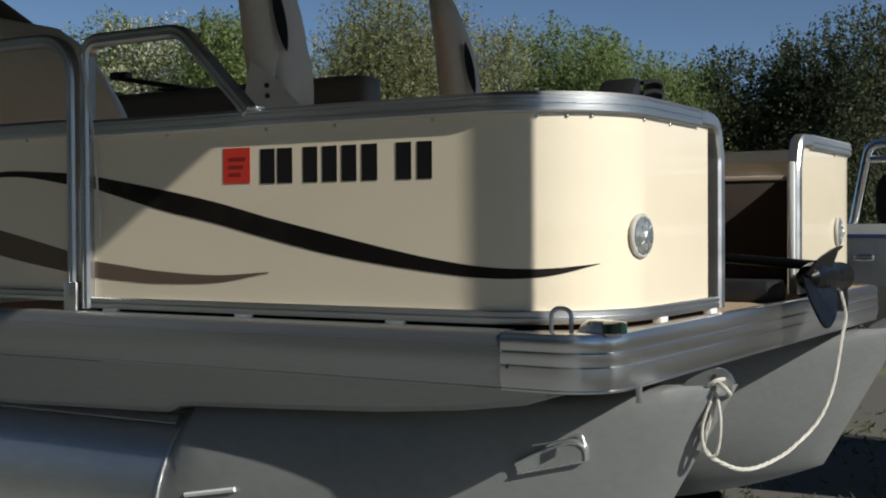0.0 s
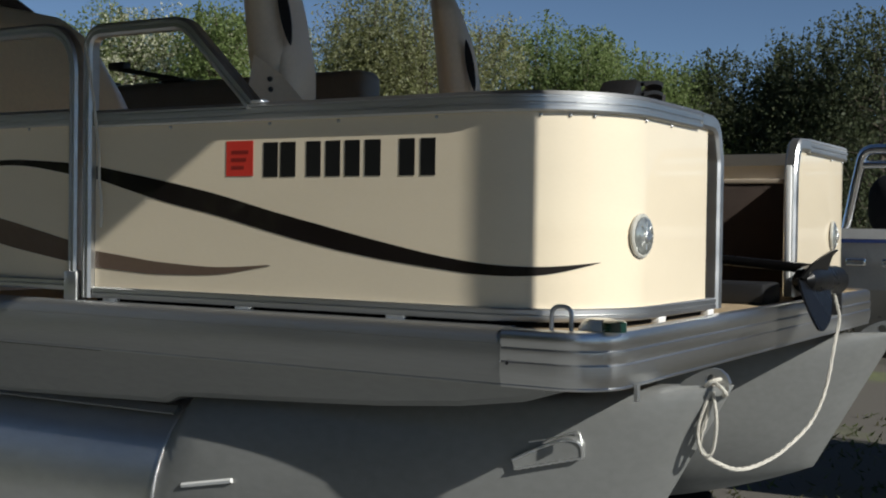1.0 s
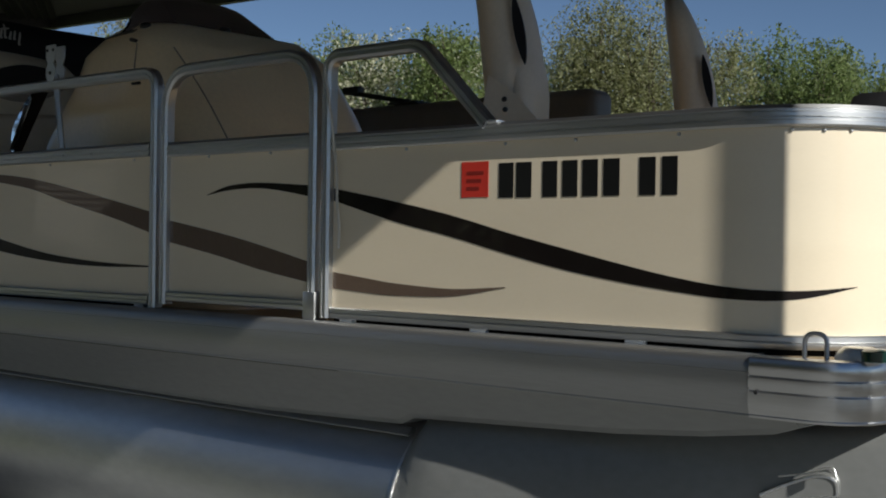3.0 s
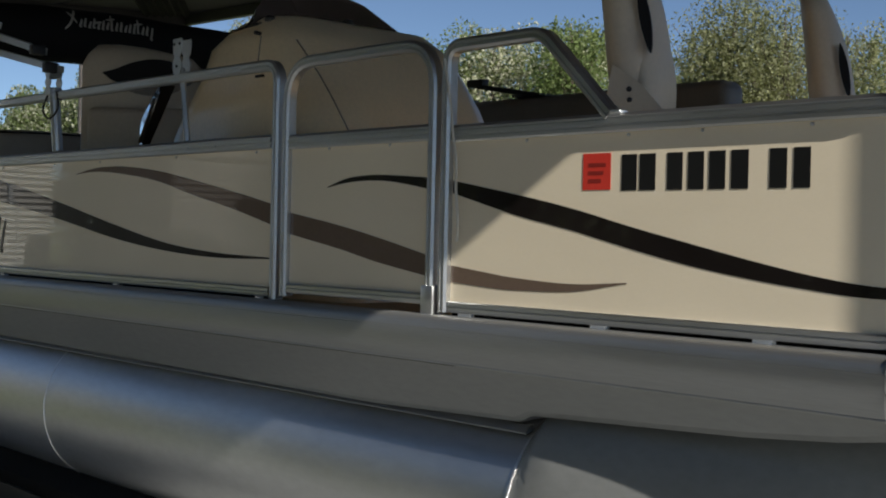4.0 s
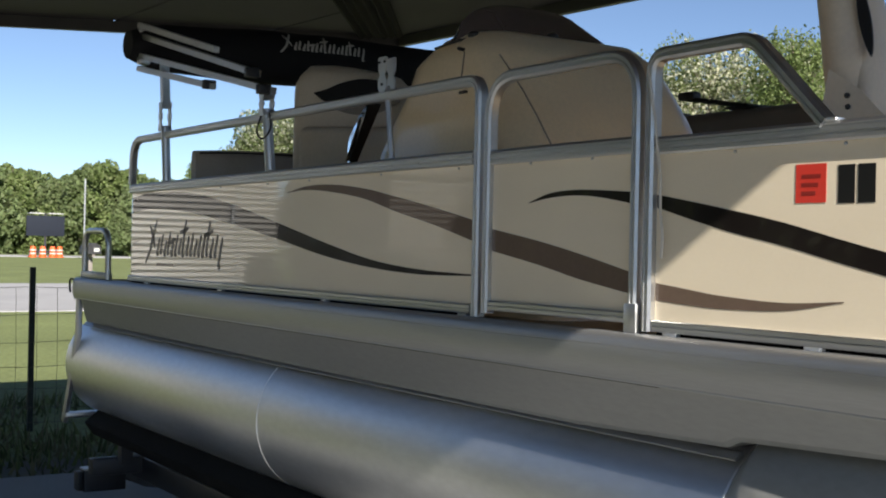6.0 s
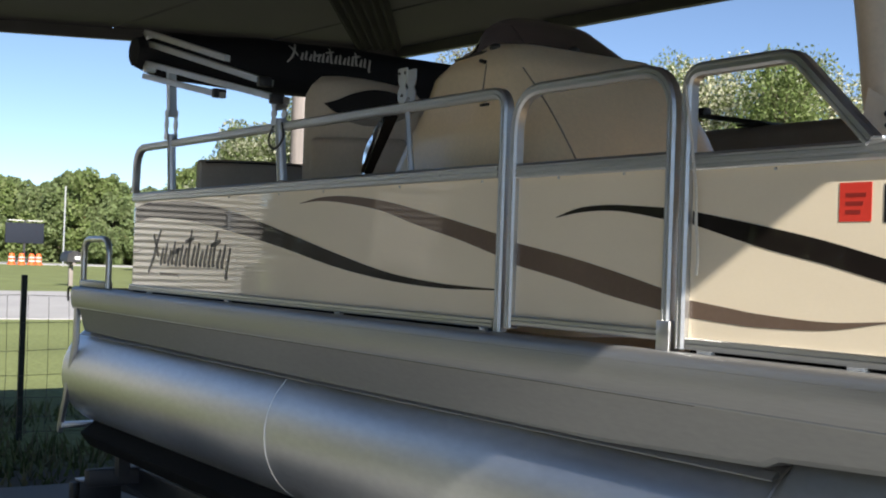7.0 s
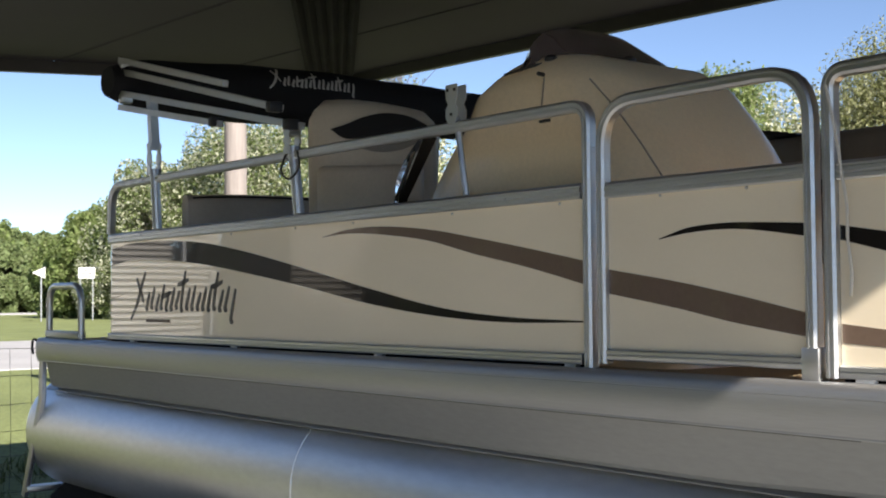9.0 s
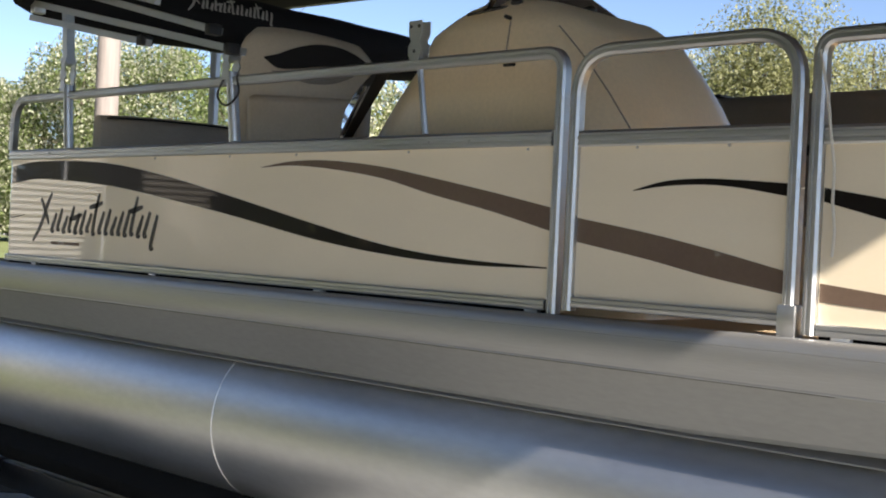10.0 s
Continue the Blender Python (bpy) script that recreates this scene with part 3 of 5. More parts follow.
def ribbon(rows, point, off, thick=0.0004, per=6):
    """A thin vinyl stripe: rows of (s, z top, z bottom)."""
    top = smooth_line([(s, a, 0) for s, a, b in rows], per)
    bot = smooth_line([(s, b, 0) for s, a, b in rows], per)
    bm = bmesh.new()
    rings = []
    for p, q in zip(top, bot):
        t0, t1 = point(p.x, off), point(q.x, off)
        o0, o1 = point(p.x, off + thick), point(q.x, off + thick)
        rings.append([t0 + Vector((0, 0, p.y)), o0 + Vector((0, 0, p.y)), o1 + Vector((0, 0, q.y)), t1 + Vector((0, 0, q.y))])
    return ring_loft(bm, rings)


def plain_pt(s, off=0.0):
    return Vector((s, -off, 0))


def screws(parent, xs, z, point=plain_pt, off=0.0035, far=False):
    for s in xs:
        p = point(s, off) + Vector((0, 0, z))
        d = (point(s, off + 0.01) - point(s, off)).normalized()
        bm = disc(bmesh.new(), p, d, 0.0036, 0.0045, 10, 0.002)
        wpart("screw", mirrored(bm) if far else bm, GALV, parent)


def bow_fence(far):
    f = (lambda b: mirrored(b)) if far else (lambda b: b)
    sheet = [(-0.003, 0.0), (0.003, 0.0), (0.003, 0.395), (-0.003, 0.395)]
    ext = 0.12 if far else 0.0
    panel = wpart("bow_fence", f(sweep(bmesh.new(), fence_line(0.028, 1.835 + ext, 1.272), sheet)), CREAM, boat, "cream gelcoat bow fence panel")
    wpart("top_rail", f(sweep(bmesh.new(), fence_line(0.03, 1.7645 + ext, 1.683), RAIL)), ALU, panel, "grooved aluminium top rail")
    wpart("base_rail", f(sweep(bmesh.new(), fence_line(0.03, 1.875 + ext, 1.2695), BASE)), ALU, panel, "aluminium base rail")
    # inner upright at the bow opening, bent from the top rail
    bar = rod_square(0.034, 0.034)
    y0 = 0.632 + ext
    up = rounded([(1.33, y0 - 0.09, 1.685), (1.33, y0 + 0.02, 1.682), (1.33, y0 + 0.045, 1.60), (1.33, y0 + 0.045, 1.257)], 0.05)
    wpart("upright", f(sweep(bmesh.new(), up, bar, up=Vector((1, 0, 0)))), ALU, panel)
    wpart("gate_stop", f(B(1.322, 1.338, y0 + 0.064, y0 + 0.078, 1.30, 1.62, bevel=0.003)), WHITE_PL, panel)
    # rear post and grab rail
    wpart("post", f(sweep(bmesh.new(), [(0.012, -0.004, 1.256), (0.012, -0.004, 1.80)], rod_square(0.03, 0.034), up=Vector((0, 1, 0)))), ALU, panel, "grooved aluminium fence post")
    loop = rounded([(0.012, -0.004, 1.8005), (0.012, -0.004, 1.893), (0.318, -0.004, 1.893), (0.515, -0.004, 1.70)], 0.085, 8)
    prof = rod_square(0.030, 0.034)
    wpart("grab_rail", f(sweep(bmesh.new(), loop, prof, up=Vector((0, 1, 0)))), ALU, panel, "bent aluminium grab rail")
    wpart("grab_rail_foot", f(B(0.49, 0.545, -0.018, 0.012, 1.702, 1.709, bevel=0.002)), ALU_BRIGHT, panel)
    # black strip that paints the shade in the gap below the base rail
    wpart("seal", f(sweep(bmesh.new(), fence_line(0.03, 1.83 + ext, 1.2500), [(-0.006, -0.0055), (-0.002, -0.0055), (-0.002, 0.0066), (-0.006, 0.0066)])), GAP_BLACK, panel)
    for s in (0.085, 0.494, 0.895):
        wpart("spacer", f(B(s - 0.022, s + 0.022, -0.012, 0.012, 1.2435, 1.2575, bevel=0.002)), WHITE_PL, panel, "white plastic spacer")
    for yy in (0.316, 0.62):
        wpart("spacer", f(B(1.318, 1.346, yy - 0.02, yy + 0.02, 1.2435, 1.2575, bevel=0.002)), WHITE_PL, panel, "white plastic spacer")
    screws(panel, (0.27, 0.56, 0.744, 0.985, 1.205, 1.262, 1.312, 1.46, 1.60), 1.657, fence_pt, far=far)
    # stripes
    black = [(0.03, 1.571, 1.541), (0.234, 1.537, 1.490), (0.408, 1.504, 1.456), (0.569, 1.466, 1.420), (0.718, 1.434, 1.390), (0.856, 1.405, 1.369),
             (0.985, 1.381, 1.354), (1.105, 1.366, 1.344), (1.215, 1.363, 1.347), (1.33, 1.372, 1.371)]
    wpart("black_stripe", f(ribbon(black, fence_pt, 0.0034)), BLACK_DECAL, panel, "glossy black tapering stripe")
    tan = [(0.03, 1.368, 1.328), (0.145, 1.356, 1.321), (0.237, 1.347, 1.318), (0.411, 1.340, 1.323), (0.563, 1.349, 1.347)]
    wpart("brown_stripe", f(ribbon(tan, fence_pt, 0.0034)), TAN_DECAL, panel, "brown tapering stripe")
    wpart("registration_sticker", f(B(0.437, 0.514, -0.0039, -0.0034, 1.543, 1.621)), RED, panel, "red registration decal", smooth=False)
    for k in range(3):
        wpart("printed_bar", f(B(0.452, 0.500 - 0.006 * k, -0.0043, -0.0040, 1.592 - 0.017 * k, 1.600 - 0.017 * k)), RED_DARK, panel, smooth=False)
    for s0, s1 in ((0.543, 0.583), (0.590, 0.631), (0.660, 0.698), (0.711, 0.749), (0.761, 0.799), (0.812, 0.851), (0.897, 0.934), (0.948, 0.983)):
        wpart("registration_bar", f(B(s0, s1, -0.0039, -0.0034, 1.541, 1.616)), INK, panel, "plain black registration bar", smooth=False)
    # docking light
    bm = bmesh.new()
    lp = fence_pt(1.08 + 0.25 * 1.46 + ext, 0.003) + Vector((0, 0, 1.425))
    d = Vector((1, -0.1, 0)).normalized()
    body = disc(bm, lp, d, 0.045, 0.008, 32, 0.003)
    light = wpart("docking_light", f(body), LENS_RIM, panel, "round docking light with clear lens")
    bm = bmesh.new()
    rows = [(0.038, 0.008), (0.037, 0.010), (0.030, 0.013), (0.015, 0.015), (0.004, 0.0155)]
    a, b = d.orthogonal().normalized(), d.cross(d.orthogonal().normalized())
    ring_loft(bm, [[lp + d * h + (a * math.cos(k) + b * math.sin(k)) * r * (1 + 0.03 * (j % 2)) for j, k in enumerate(2 * math.pi * j / 28 for j in range(28))] for r, h in rows])
    wpart("lens", f(bm), LENS, light, "clear ribbed lens")
    bm = disc(bmesh.new(), lp + d * 0.014, d, 0.012, 0.006, 16, 0.002)
    for k in range(4):
        pipe(bm, [lp + d * 0.0135 + (a * math.cos(k * 0.785) + b * math.sin(k * 0.785)) * 0.028, lp + d * 0.0135 - (a * math.cos(k * 0.785) + b * math.sin(k * 0.785)) * 0.028], 0.0018, 5)
    wpart("lamp_spider", f(bm), ALU_BRIGHT, light, "bright bulb holder")
    return panel


def flat_bar(name, pts, parent, r=0.1, w=0.03, d=0.034, label="", far=False):
    bm = sweep(bmesh.new(), rounded(pts, r, 8) if len(pts) > 2 else pts, rod_square(w, d), up=Vector((0, 1, 0)))
    return wpart(name, mirrored(bm) if far else bm, ALU, parent, label)


def gate(far):
    f = (lambda b: mirrored(b)) if far else (lambda b: b)
    panel = wpart("side_gate", f(B(-0.637, -0.044, -0.003, 0.003, 1.28, 1.675)), CREAM, boat, "cream side gate panel", smooth=False)
    flat_bar("gate_frame", [(-0.643, -0.004, 1.262), (-0.643, -0.004, 1.908), (-0.036, -0.004, 1.908), (-0.036, -0.004, 1.262)], panel, 0.115, 0.029, 0.034, "bent aluminium gate frame", far)
    wpart("middle_rail", f(sweep(bmesh.new(), [(-0.63, 0, 1.690), (-0.05, 0, 1.690)], RAIL)), ALU, panel)
    wpart("bottom_rail", f(sweep(bmesh.new(), [(-0.63, 0, 1.284), (-0.05, 0, 1.284)], BASE)), ALU, panel)
    wpart("hinge_block", f(B(-0.058, -0.014, -0.024, 0.016, 1.248, 1.318, bevel=0.004)), ALU, panel, "aluminium gate foot")
    screws(panel, (-0.457, -0.205), 1.666, far=far)
    black = [(-0.463, 1.5635, 1.5615), (-0.375, 1.585, 1.573), (-0.276, 1.591, 1.577), (-0.183, 1.588, 1.571), (-0.053, 1.580, 1.552)]
    wpart("black_stripe", f(ribbon(black, plain_pt, 0.0034)), BLACK_DECAL, panel, "glossy black tapering stripe")
    tan = [(-0.628, 1.494, 1.434), (-0.411, 1.461, 1.399), (-0.248, 1.431, 1.368), (-0.053, 1.390, 1.339)]
    wpart("brown_stripe", f(ribbon(tan, plain_pt, 0.0034)), TAN_DECAL, panel, "brown stripe")


def mid_pt(s, off=0.0):
    """Along the stern fence: straight, then round the stern corner."""
    r, x1 = 0.06, -3.63
    if s >= x1:
        return Vector((s, -off, 0))
    a = min((x1 - s) / r, math.pi / 2)
    rest = max(0.0, (x1 - s) - r * math.pi / 2)
    return Vector((x1 - (r + off) * math.sin(a), r - (r + off) * math.cos(a) + rest, 0))


def brush_mark(point, w, thick, ratio):
    """Slanted brush strokes on a surface: point(u, v, o) places them; w is the stroke's width in metres of the surface."""
    strokes = [[(0.15, 0.98), (0.11, 0.70), (0.06, 0.30), (0.0, 0.0)], [(0.06, 0.86), (0.10, 0.60), (0.13, 0.36)]]
    rng = random.Random(8)
    for i in range(17):
        u0 = 0.165 + 0.047 * i
        tall = (0.34, 0.40, 0.30, 0.46, 0.36, 0.42, 0.32, 0.74, 0.38, 0.44, 0.30, 0.40, 0.46, 0.66, 0.36, 0.42, 0.58)[i]
        v0 = 0.22 + 0.05 * rng.random() - (0.20 if i == 16 else 0.0)
        strokes.append([(u0 + 0.02 + 0.02 * tall, v0 + tall), (u0 + 0.012, v0 + tall * 0.55), (u0 - 0.008, v0), (u0 + 0.012, v0 - 0.02)])
    for u0, v0 in ((0.455, 0.70), (0.745, 0.64), (0.30, 0.46)):
        strokes.append([(u0, v0), (u0 + 0.05, v0 + 0.04), (u0 + 0.10, v0 + 0.10)])
    for pts in strokes:
        line = smooth_line([(u, v, 0) for u, v in pts], 5)
        top = len(line) - 1
        rings = []
        for j, p in enumerate(line):
            q = line[min(j + 1, top)] - line[max(j - 1, 0)]
            nrm = Vector((-q.y / ratio, q.x)).normalized()
            k = (0.45 + 0.55 * math.sin(math.pi * (0.12 + 0.8 * j / top))) * w / 2
            size = (point(1, 0.5, 0) - point(0, 0.5, 0)).length
            du, dv = nrm.x * k / size, nrm.y * k / size * ratio
            rings.append([point(p.x - du, p.y - dv, 0.0), point(p.x - du, p.y - dv, thick), point(p.x + du, p.y + dv, thick), point(p.x + du, p.y + dv, 0.0)])
        yield ring_loft(bmesh.new(), rings)


def stern_fence(far):
    f = (lambda b: mirrored(b)) if far else (lambda b: b)
    line = lambda z: [mid_pt(s) + Vector((0, 0, z)) for s in (-4.25, -3.75, -3.724, -3.705, -3.686, -3.668, -3.649, -3.63, -2.3, -0.715)]
    sheet = [(-0.003, 0.0), (0.003, 0.0), (0.003, 0.40), (-0.003, 0.40)]
    panel = wpart("stern_fence", f(sweep(bmesh.new(), line(1.275), sheet)), CREAM, boat, "cream gelcoat stern fence panel")
    wpart("middle_rail", f(sweep(bmesh.new(), line(1.695), RAIL)), ALU, panel, "grooved aluminium middle rail")
    wpart("base_rail", f(sweep(bmesh.new(), line(1.2695), BASE)), ALU, panel)
    flat_bar("post", [(-0.692, -0.004, 1.250), (-0.692, -0.004, 1.80)], panel, label="grooved aluminium fence post", far=far)
    top = rounded([(-0.692, -0.004, 1.8005), (-0.692, -0.004, 1.913), (-3.625, -0.004, 1.925), (-3.635, -0.004, 1.716)], 0.105, 8)
    prof = rod_square(0.030, 0.034)
    wpart("top_rail", f(sweep(bmesh.new(), top, prof, up=Vector((0, 1, 0)))), ALU, panel, "bent aluminium top rail")
    # shade of the gap under the rail, as a black strip
    wpart("seal", f(sweep(bmesh.new(), line(1.2500), [(-0.006, -0.0055), (-0.002, -0.0055), (-0.002, 0.0066), (-0.006, 0.0066)])), GAP_BLACK, panel)
    for s in (-0.76, -1.608, -2.523, -3.4):
        wpart("spacer", f(B(s - 0.022, s + 0.022, -0.012, 0.012, 1.2435, 1.2575, bevel=0.002)), ALU, panel)
    screws(panel, (-0.80, -1.245, -1.75, -2.1, -2.55), 1.668, far=far)
    screws(panel, (-0.998, -1.152), 1.692, off=0.017, far=far)
    screws(panel, (-3.3,), 1.697, off=0.017, far=far)
    black = [(-3.69, 1.640, 1.571), (-3.55, 1.657, 1.585), (-3.393, 1.667, 1.595), (-3.072, 1.664, 1.584), (-2.78, 1.645, 1.562), (-2.431, 1.597, 1.520), (-2.047, 1.529, 1.468),
             (-1.65, 1.455, 1.408), (-1.309, 1.399, 1.373), (-1.011, 1.374, 1.359), (-0.72, 1.366, 1.362)]
    wpart("black_stripe", f(ribbon(black, mid_pt, 0.0034)), BLACK_DECAL, panel, "glossy black wave stripe")
    tan = [(-1.93, 1.6305, 1.629), (-1.774, 1.648, 1.635), (-1.587, 1.648, 1.623), (-1.359, 1.628, 1.595), (-1.152, 1.596, 1.550), (-0.918, 1.556, 1.505), (-0.713, 1.518, 1.458)]
    wpart("brown_stripe", f(ribbon(tan, plain_pt, 0.0034)), TAN_DECAL, panel, "brown tapering stripe")
    wpart("brown_stripe", f(ribbon([(-3.69, 1.442, 1.438), (-3.60, 1.440, 1.434), (-3.50, 1.452, 1.451)], mid_pt, 0.0034)), TAN_DECAL, panel)
    # the maker's mark, as brush strokes only
    for bm in brush_mark(lambda u, v, o: Vector((-3.43 + 0.96 * u, -0.0034 - o, 1.345 + 0.20 * v)), 0.021, 0.0012, 0.96 / 0.20):
        wpart("mark_stroke", f(bm), INK, panel, "black brush-stroke mark")
    wpart("small_print", f(B(-3.28, -3.06, -0.0046, -0.0034, 1.335, 1.347)), TAN_DECAL, panel, smooth=False)


for far in (False, True):
    bow_fence(far)
    gate(far)
    stern_fence(far)

# mooring loop, bow light, ladder
bm = pipe(bmesh.new(), rounded([(1.262, -0.036, 1.246), (1.262, -0.036, 1.293), (1.300, -0.030, 1.293), (1.300, -0.030, 1.246)], 0.018, 7), 0.0042, 10)
wpart("mooring_loop", bm, GALV, boat, "steel mooring loop at the bow corner")
bm = bmesh.new()
ring_loft(bm, [[(1.345 + math.cos(a) * rx, 0.005 + math.sin(a) * ry, z) for a in (2 * math.pi * i / 20 for i in range(20))]
               for rx, ry, z in ((0.046, 0.024, 1.246), (0.046, 0.024, 1.252), (0.040, 0.022, 1.262), (0.030, 0.018, 1.270), (0.02, 0.012, 1.272))])
nav = wpart("bow_light", bm, ALU_BRIGHT, boat, "chrome bow light with green lens")
bm = bmesh.new()
ring_loft(bm, [[(1.372 + math.cos(a) * r, 0.000 + math.sin(a) * r, z) for a in (2 * math.pi * i / 20 for i in range(20))] for r, z in ((0.024, 1.248), (0.024, 1.266), (0.018, 1.270))])
wpart("lens", bm, GREEN_LENS, nav, "green lens")

lad = wpart("ladder", pipe(bmesh.new(), rounded([(-4.32, -0.02, 1.25), (-4.32, -0.02, 1.495), (-3.93, -0.02, 1.495), (-3.93, -0.02, 1.25)], 0.09), 0.016, 10), ALU, boat, "bent aluminium boarding ladder")
wpart("ladder_plate", B(-4.33, -3.92, -0.04, 0.0, 1.25, 1.285, bevel=0.006), ALU_SIDE, lad)
for yy in (-0.03, 0.28):
    wpart("ladder_leg", sweep(bmesh.new(), [(-4.385, yy + 0.005, 1.24), (-4.44, yy + 0.02, 0.95), (-4.70, yy + 0.03, 0.45)], rod_square(0.04, 0.028), up=Vector((0, 1, 0))), ALU, lad)
wpart("ladder_step", B(-4.71, -4.64, -0.01, 0.32, 0.47, 0.50, bevel=0.006), ALU, lad)
bm = pipe(bmesh.new(), smooth_line([(-4.37, -0.06, 1.235), (-4.40, -0.068, 1.24), (-4.412, -0.07, 1.21), (-4.405, -0.068, 1.17)], 5), 0.006, 6)
wpart("hook", bm, BLACK_PL, lad, "black rubber hook")


# ---------- on the deck ----------
def blob(bm, x0, x1, y0, y1, z0, z1, r=0.04, m=None):
    return box(bm, x0, x1, y0, y1, z0, z1, bevel=r, seg=4, m=m)


def round_rect(x0, x1, y0, y1, z, r, n=6):
    out = []
    for cx, cy, a0 in ((x1 - r, y1 - r, 0), (x0 + r, y1 - r, 90), (x0 + r, y0 + r, 180), (x1 - r, y0 + r, 270)):
        for i in range(n + 1):
            a = radians(a0 + 90 * i / n)
            out.append((cx + r * math.cos(a), cy + r * math.sin(a), z))
    return out


# helm console
console = thing("helm_console", (-1.05, 0.5, DZ), "beige fibreglass helm console with smoked windscreen", "boat console")
rows = [(-1.60, -0.53, 0.13, 0.93, 1.244, 0.06), (-1.68, -0.59, 0.13, 0.93, 1.5, 0.14), (-1.655, -0.655, 0.14, 0.93, 1.75, 0.20), (-1.57, -0.715, 0.145, 0.92, 1.86, 0.20),
        (-1.49, -0.775, 0.15, 0.91, 1.95, 0.20), (-1.43, -0.845, 0.152, 0.90, 2.03, 0.18), (-1.40, -0.86, 0.155, 0.90, 2.045, 0.17), (-1.335, -0.905, 0.165, 0.88, 2.075, 0.15), (-1.285, -0.940, 0.18, 0.865, 2.100, 0.14), (-1.235, -0.968, 0.205, 0.84, 2.117, 0.11), (-1.10, -1.00, 0.28, 0.76, 2.124, 0.05)]
wpart("body", ring_loft(bmesh.new(), [round_rect(*r) for r in rows]), CONSOLE, console, "beige fibreglass shell", angle=60)
bm = pipe(bmesh.new(), [(-0.86, 0.172, 2.02), (-0.80, 0.175, 1.96), (-0.745, 0.178, 1.90), (-0.69, 0.184, 1.83), (-0.625, 0.19, 1.74), (-0.60, 0.19, 1.70)], 0.0022, 6)
wpart("moulding_line", bm, VINYL_D, console)
bm = pipe(bmesh.new(), [(-1.02, 0.152, 2.045), (-1.03, 0.146, 1.94)], 0.002, 6)
wpart("seam_line", bm, VINYL_D, console)
wpart("slot_cover", blob(bmesh.new(), -1.032, -0.992, 0.139, 0.15, 1.916, 1.924, 0.003), BLACK_PL, console, "small black slot cover")


def screen(a, k):
    """Windscreen: a over its sweep, k up its height."""
    c, q = math.cos(a), max(0.0, math.sin(a))
    if c > 0:
        tall = q ** 1.1
        x = -1.190 + 0.205 * q ** 0.6 - (0.01 + 0.20 * tall) * k
        y = 0.505 - (0.355 - 0.05 * k) * c ** 0.8
        return Vector((x, y, 2.076 + 0.038 * q + k * (0.012 + 0.128 * tall)))
    x = -1.285 + 0.30 * q ** 0.45 - 0.21 * k
    y = 0.505 + (0.375 - 0.05 * k) * abs(c) ** 0.8
    return Vector((x, y, 2.066 + 0.048 * q + k * 0.14))


bm = bmesh.new()
na = 28
A = [math.pi * i / na for i in range(na + 1)]
outer = [[bm.verts.new(screen(a, k / 5)) for a in A] for k in range(6)]
inner = [[bm.verts.new(screen(a, k / 5) + Vector((-0.004, 0, 0))) for a in A] for k in range(6)]
for g in (outer, inner):
    for r0, r1 in zip(g, g[1:]):
        for i in range(na):
            bm.faces.new((r0[i], r0[i + 1], r1[i + 1], r1[i]))
for o, i_ in ((outer[0], inner[0]), (outer[-1], inner[-1])):
    for i in range(na):
        bm.faces.new((o[i], o[i + 1], i_[i + 1], i_[i]))
# moulded dash cowl behind the windscreen
cowl = [[screen(a, k) + Vector((-0.014 - d, (0.505 - screen(a, k).y) * (0.03 + d), 0)) for a in A] for k, d in ((0.0, 0.0), (0.2, 0.0), (0.4, 0.0), (0.55, 0.008), (0.62, 0.03))]
wpart("dash_cowl", ring_loft(bmesh.new(), cowl), CONSOLE, console, "beige moulded dash cowl", angle=50)
wpart("windscreen", bm, SMOKED, console, "smoked acrylic windscreen").visible_shadow = False
wpart("windscreen_edge", pipe(bmesh.new(), [screen(a, 0.0) + Vector((0.003, 0, 0)) for a in A], 0.004, 6), BLACK_PL, console)
for a in (0.62, 1.52, 2.50):
    p = screen(a, 0.04)
    bm = bmesh.new()
    lathe(bm, [(0.004, 0.0), (0.018, 0.004), (0.020, 0.014), (0.012, 0.022), (0.004, 0.024)], 14, p + Vector((0.006, -0.006, -0.008)))
    wpart("screen_knob", bm, BLACK_PL, console, "black screen knob")
bm = pipe(bmesh.new(), [(-1.02, 0.150, 2.052), (-1.02, 0.128, 2.054)], 0.006, 8)
wpart("snap_stud", bm, BLACK_PL, console)
# steering wheel
bm = bmesh.new()
wc, wa = Vector((-1.60, 0.58, 1.76)), Vector((-0.85, 0, 0.5)).normalized()
u = Vector((0, 1, 0))
v = wa.cross(u)
pipe(bm, [wc + (u * math.cos(a) + v * math.sin(a)) * 0.165 for a in (2 * math.pi * i / 32 for i in range(33))], 0.012, 8)
for k in (0.5, 2.6, 4.7):
    pipe(bm, [wc, wc + (u * math.cos(k) + v * math.sin(k)) * 0.165], 0.009, 6)
pipe(bm, [wc, wc - wa * 0.12], 0.02, 8)
wpart("steering_wheel", bm, BLACK_PL, console, "black steering wheel")


